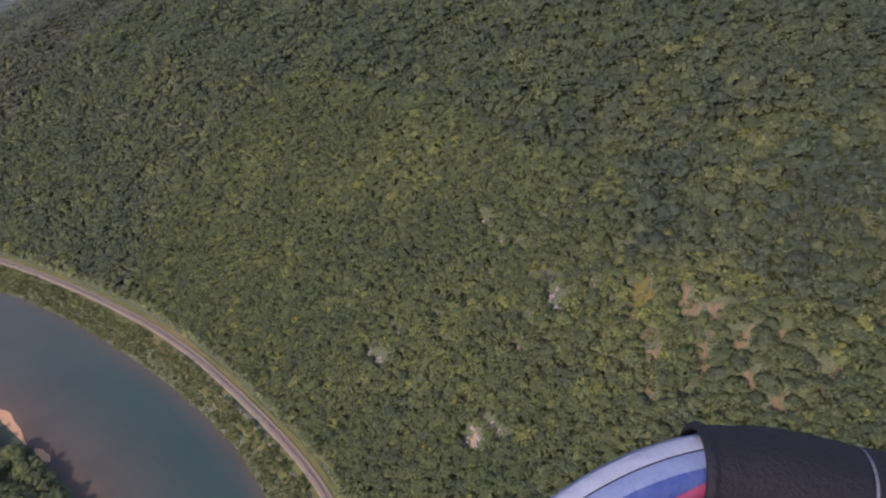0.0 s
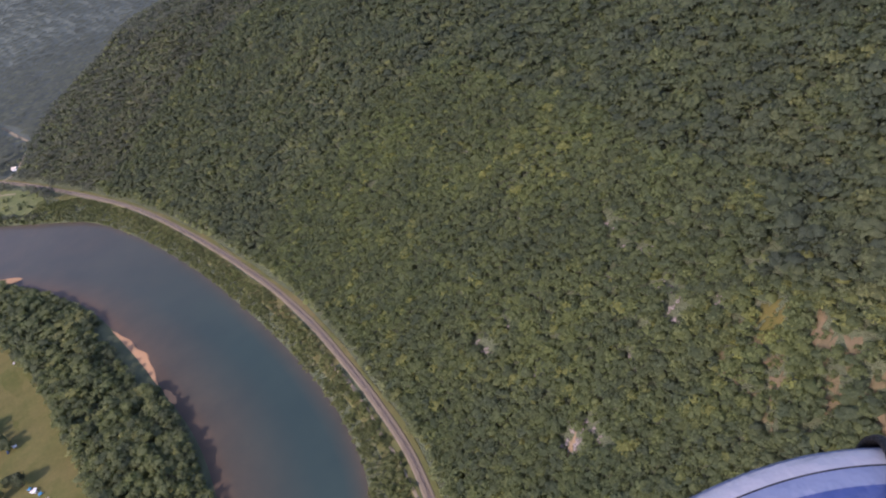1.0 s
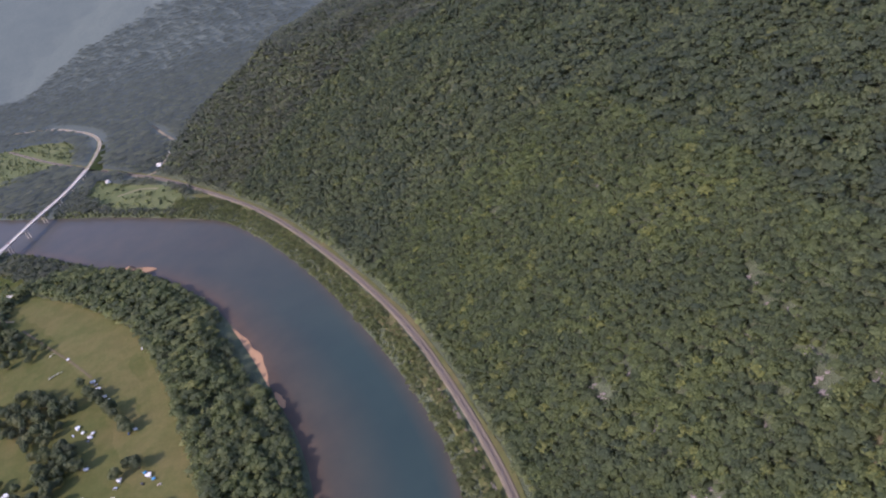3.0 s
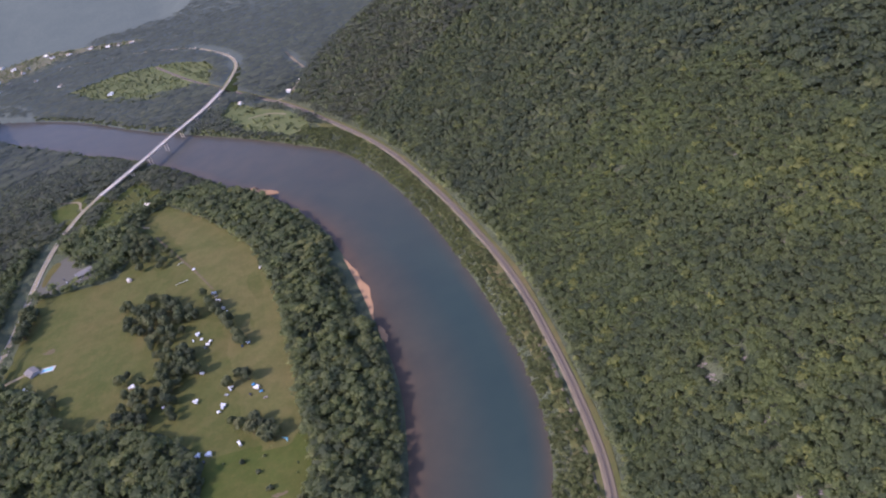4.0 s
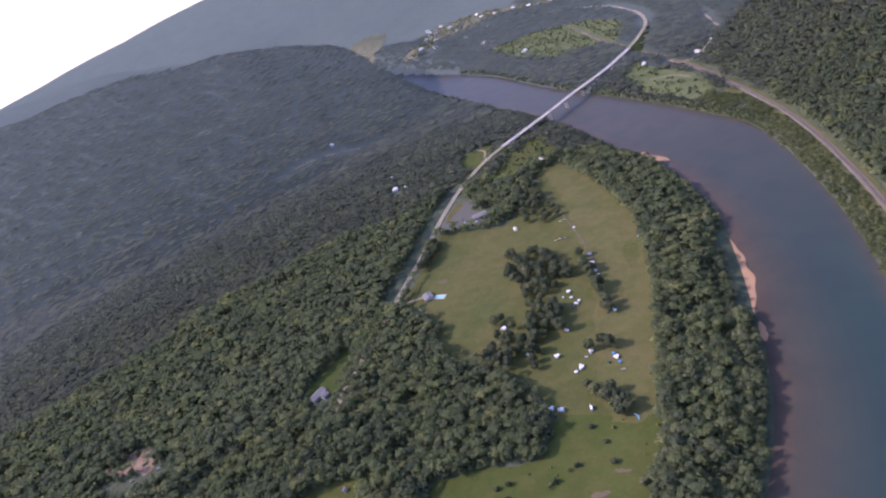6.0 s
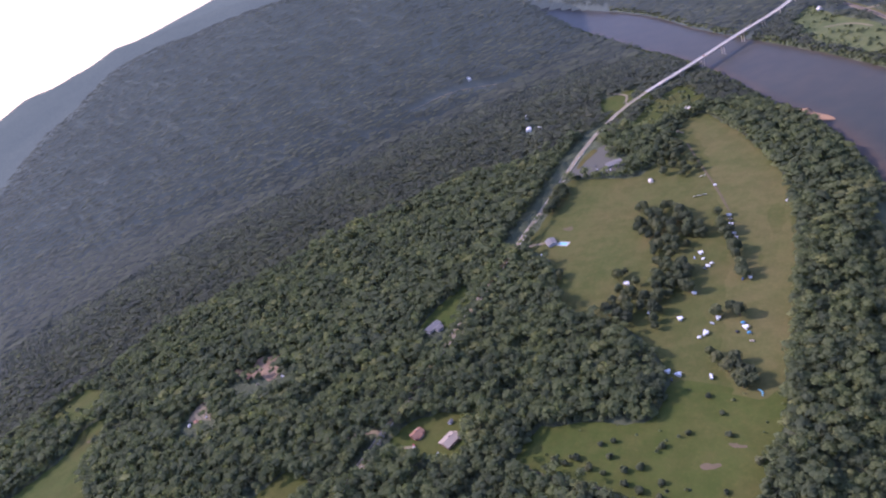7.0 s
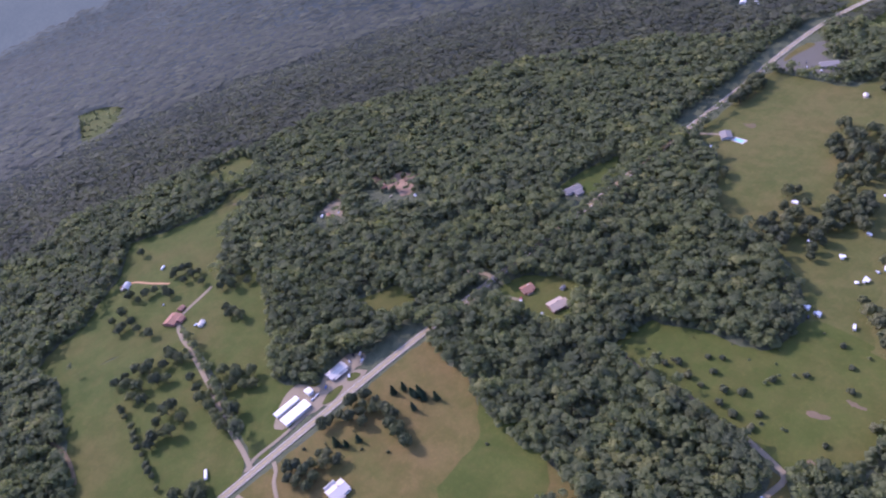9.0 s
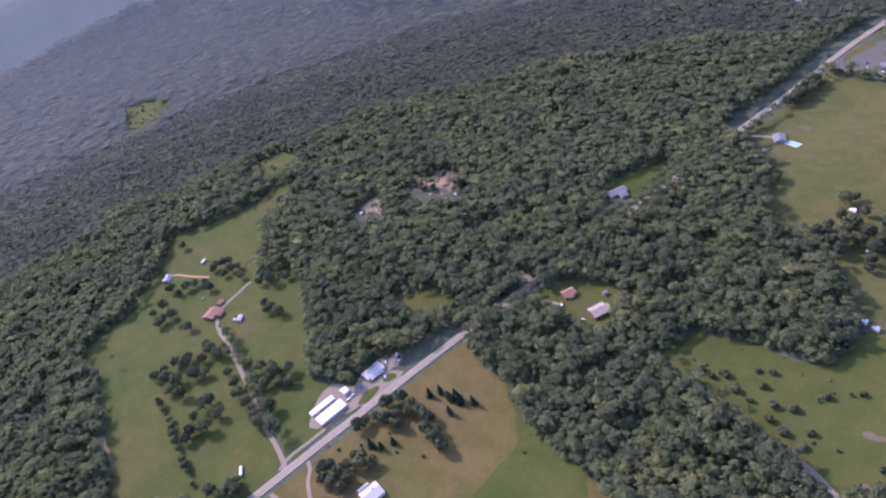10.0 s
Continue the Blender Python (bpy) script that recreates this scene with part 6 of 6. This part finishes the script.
for x, y, t, c, lab in ((-275, 910, 30, CANVAS, "white hang glider parked on the grass"), (-342, 596, 70, CANVAS, "white hang glider parked at the field's edge"), (-144, 500, -60, CYAN_TARP, "pale blue hang glider parked under a tree"),
                        (-273, 855, 20, CANVAS, "pale hang glider lying on the grass"), (-264, 857, 15, CANVAS, "pale hang glider lying on the grass"), (-159, 830, 80, CANVAS, "small white hang glider at the field's edge")):
    hang_glider(x, y, t, c, lab)
for x, y, a, p in ((-246, 712, 20, "white"), (-230, 690, 50, "grey"), (-186, 670, 10, "blue"), (-162, 569, 80, "tan"), (-204, 594, 60, "silver"), (-226, 508, 20, "black"), (-219, 794, 75, "grey"), (-213, 772, 75, "blue"), (-206, 752, 75, "white"), (-178, 582, 30, "black")):
    car(p, "suv", x, y, a, 0.3, group="campground cars")
# traffic
car("white", "sedan", -489.5, 1105, -22, z=float(np.interp(1105, ROAD_S[:, 1], zs)) + 0.64, group="highway traffic")
car("black", "sedan", -483, 1133, -22, z=float(np.interp(1133, ROAD_S[:, 1], zs)) + 0.64, group="highway traffic")
car("red", "sedan", -360, 1367, -31, z=DECK_Z + 0.02, group="highway traffic")
# woodland buildings by the highway and over the river
for x, y, w, l, t, lab in ((-652, 1157, 9, 14, 20, "white-roofed house in the woods"), (-627, 1154, 7, 10, 40, "white-roofed shed in the woods"), (-684, 1221, 7, 11, 10, "white-roofed house in the woods"), (-923, 1440, 8, 20, 40, "pale-roofed house in a far woodland clearing")):
    house(x, y, w, l, t, lab, WHITE_WALL, WHITE_METAL, 3.0, 1.8, False, group="woodland houses")
house(-165, 287, 16, 14, 30, "red-brown house at the end of the gravel lane", RED_WALL, ROOF_BROWN, 3.2, 2.2, True)
car("white", "sedan", -170, 312, 10, 0.9)
car("white", "pickup", -168, 320, 20, 0.9)
for x, y, w, l, t, lab in ((-36, 1571, 9, 14, 30, "white house beside the lane under the slope"), (-15, 1590, 7, 9, 10, "white shed beside the lane under the slope"), (-68, 1520, 8, 11, 50, "white house among trees beside the railway"), (-178, 1538, 9, 11, 20, "pale house in the grass near the bridge")):
    house(x, y, w, l, t, lab, WHITE_WALL, ROOF_PALE, 3.2, 2.2, False, group="houses over the river")
rng_ = np.random.RandomState(77)
for i, (x, y) in enumerate(TOWN):
    house(x + rng_.uniform(-8, 8), y + rng_.uniform(-8, 8), rng_.uniform(10, 14), rng_.uniform(13, 19), rng_.uniform(0, 180), ("white house of the far village", "grey-roofed house of the far village", "tan-roofed house of the far village")[i % 3], WHITE_WALL, (WHITE_METAL, ROOF_GREY, ROOF_TAN)[i % 3], 4.5, 2.6, False, group="far village houses")


# ---- the glider's control bar, close beside the eye ----
# white, pale, blue and red colours paint the metal tube's highlight and reflections
BAR_GLINT = plain("bar_glint_colour", (0.2106, 0.2184, 0.2418), 0.35, 0.4, wear=0.1, scale=4)
BAR_PALE = plain("bar_pale_reflection_colour", (0.0858, 0.1092, 0.1716), 0.35, 0.4, wear=0.1, scale=4)
BAR_BLUE = plain("bar_blue_reflection_colour", (0.0156, 0.0312, 0.1053), 0.35, 0.4, wear=0.15, scale=4)
BAR_RED = plain("bar_red_reflection_colour", (0.1560, 0.0273, 0.0546), 0.35, 0.4, wear=0.15, scale=4)
CORD = plain("grey_cord", (0.09, 0.09, 0.1), 0.8, 0.2, scale=30)
NEOPRENE = plain("black_neoprene", (0.0048, 0.0048, 0.0061), 0.75, 0.25, wear=0.3, scale=30)


def swept(path, radii, a0, a1, seg, thick=0.0):
    """A band of a bent tube between two angles round its centre line (0: above, 90: towards +z)."""
    p = np.array(path)
    d = np.gradient(p, axis=0)
    d /= np.linalg.norm(d, axis=1)[:, None]
    up = np.cross((0, 0, 1.0), d)
    up /= np.linalg.norm(up, axis=1)[:, None]
    out = np.cross(d, up)
    bm = bmesh.new()
    ang = np.radians(np.linspace(a0, a1, seg + 1))
    rings = [[bm.verts.new(c + r * (math.cos(a) * u + math.sin(a) * o)) for a in ang] for c, r, u, o in zip(p, radii, up, out)]
    for q, w in zip(rings, rings[1:]):
        for k in range(seg):
            bm.faces.new((q[k], q[k + 1], w[k + 1], w[k]))
    bmesh.ops.remove_doubles(bm, verts=bm.verts, dist=1e-5)
    if thick:
        bmesh.ops.solidify(bm, geom=bm.faces[:], thickness=thick)
    bmesh.ops.recalc_face_normals(bm, faces=bm.faces)
    return bm


def control_bar():
    root = empty("control_bar", look((4.0939, -39.1422, 483.2537), (54.086, 23.039, 422.969), -15.31))
    tagged(root, "bent glider control bar, reflections painted as stripes, with black grip", "control bar")
    t = np.linspace(0, 1, 25)[:, None]
    a, b, c, d = (np.array(v) for v in ((0.016, -0.345, -0.65), (0.116, -0.252, -0.65), (0.175, -0.212, -0.65), (0.26, -0.2005, -0.65)))
    bar = a * (1 - t) ** 3 + 3 * b * t * (1 - t) ** 2 + 3 * c * t * t * (1 - t) + d * t**3
    r = np.full(len(bar), 0.030)
    # lengthwise bands: glint and mirrored sky put into the tube's colour
    for name, lo, hi, mt in (("glint_band", 0, 40, BAR_GLINT), ("dark_line", 40, 43, NEOPRENE), ("pale_reflection_band", 43, 72, BAR_PALE), ("blue_reflection_band", 72, 146, BAR_BLUE), ("glint_band", 146, 180, BAR_GLINT), ("bar_back", 180, 360, BAR_PALE)):
        part(name, swept(bar, r, lo, hi, max(2, int((hi - lo) / 7))), mt, root, smooth=True)
    # wedge of mirrored red, painted on the same way
    red = bar[11:]
    n = len(red)
    bm = bmesh.new()
    rows = []
    dd = np.gradient(red, axis=0)
    dd /= np.linalg.norm(dd, axis=1)[:, None]
    for k in range(n):
        u = np.cross((0, 0, 1.0), dd[k])
        o = np.cross(dd[k], u)
        top = 138 - 52 * k / (n - 1)
        rows.append([bm.verts.new(red[k] + 0.0303 * (math.cos(x) * u + math.sin(x) * o)) for x in np.radians(np.linspace(top, 141, 7))])
    for q, w in zip(rows, rows[1:]):
        for k in range(6):
            bm.faces.new((q[k], q[k + 1], w[k + 1], w[k]))
    part("red_reflection", bm, BAR_RED, root, smooth=True)
    g = np.array([(0.232, -0.2055, -0.65), (0.262, -0.2075, -0.65), (0.30, -0.21, -0.65), (0.34, -0.219, -0.65), (0.38, -0.229, -0.65), (0.43, -0.238, -0.65), (0.5, -0.248, -0.65), (0.6, -0.262, -0.65)])
    rad = np.array([0.0415, 0.0415, 0.0435, 0.045, 0.045, 0.044, 0.044, 0.044])
    fine = np.linspace(0, 7, 60)
    gp = np.stack([np.interp(fine, range(8), g[:, k]) for k in range(3)], -1)
    gr = np.interp(fine, range(8), rad) * (1 + 0.008 * np.sin(fine * 9) + 0.006 * np.sin(fine * 23 + 1))
    grip = part("grip", swept(gp, gr, 0, 360, 36, 0.004), NEOPRENE, root, smooth=True)
    part("hem", swept(gp[:4], gr[:4] + np.array([0.0, 0.002, 0.002, 0.0]), 0, 360, 36), NEOPRENE, grip, smooth=True)
    k = int(np.argmin(np.abs(gp[:, 0] - 0.375)))
    along = (gp[k + 1] - gp[k]) / np.linalg.norm(gp[k + 1] - gp[k])
    cord = np.array([gp[k] + along * v for v in (-0.0016, 0.0, 0.0016)])
    part("cord", swept(cord, np.full(3, gr[k] + 0.0012), 0, 180, 24), CORD, grip, smooth=True)


control_bar()
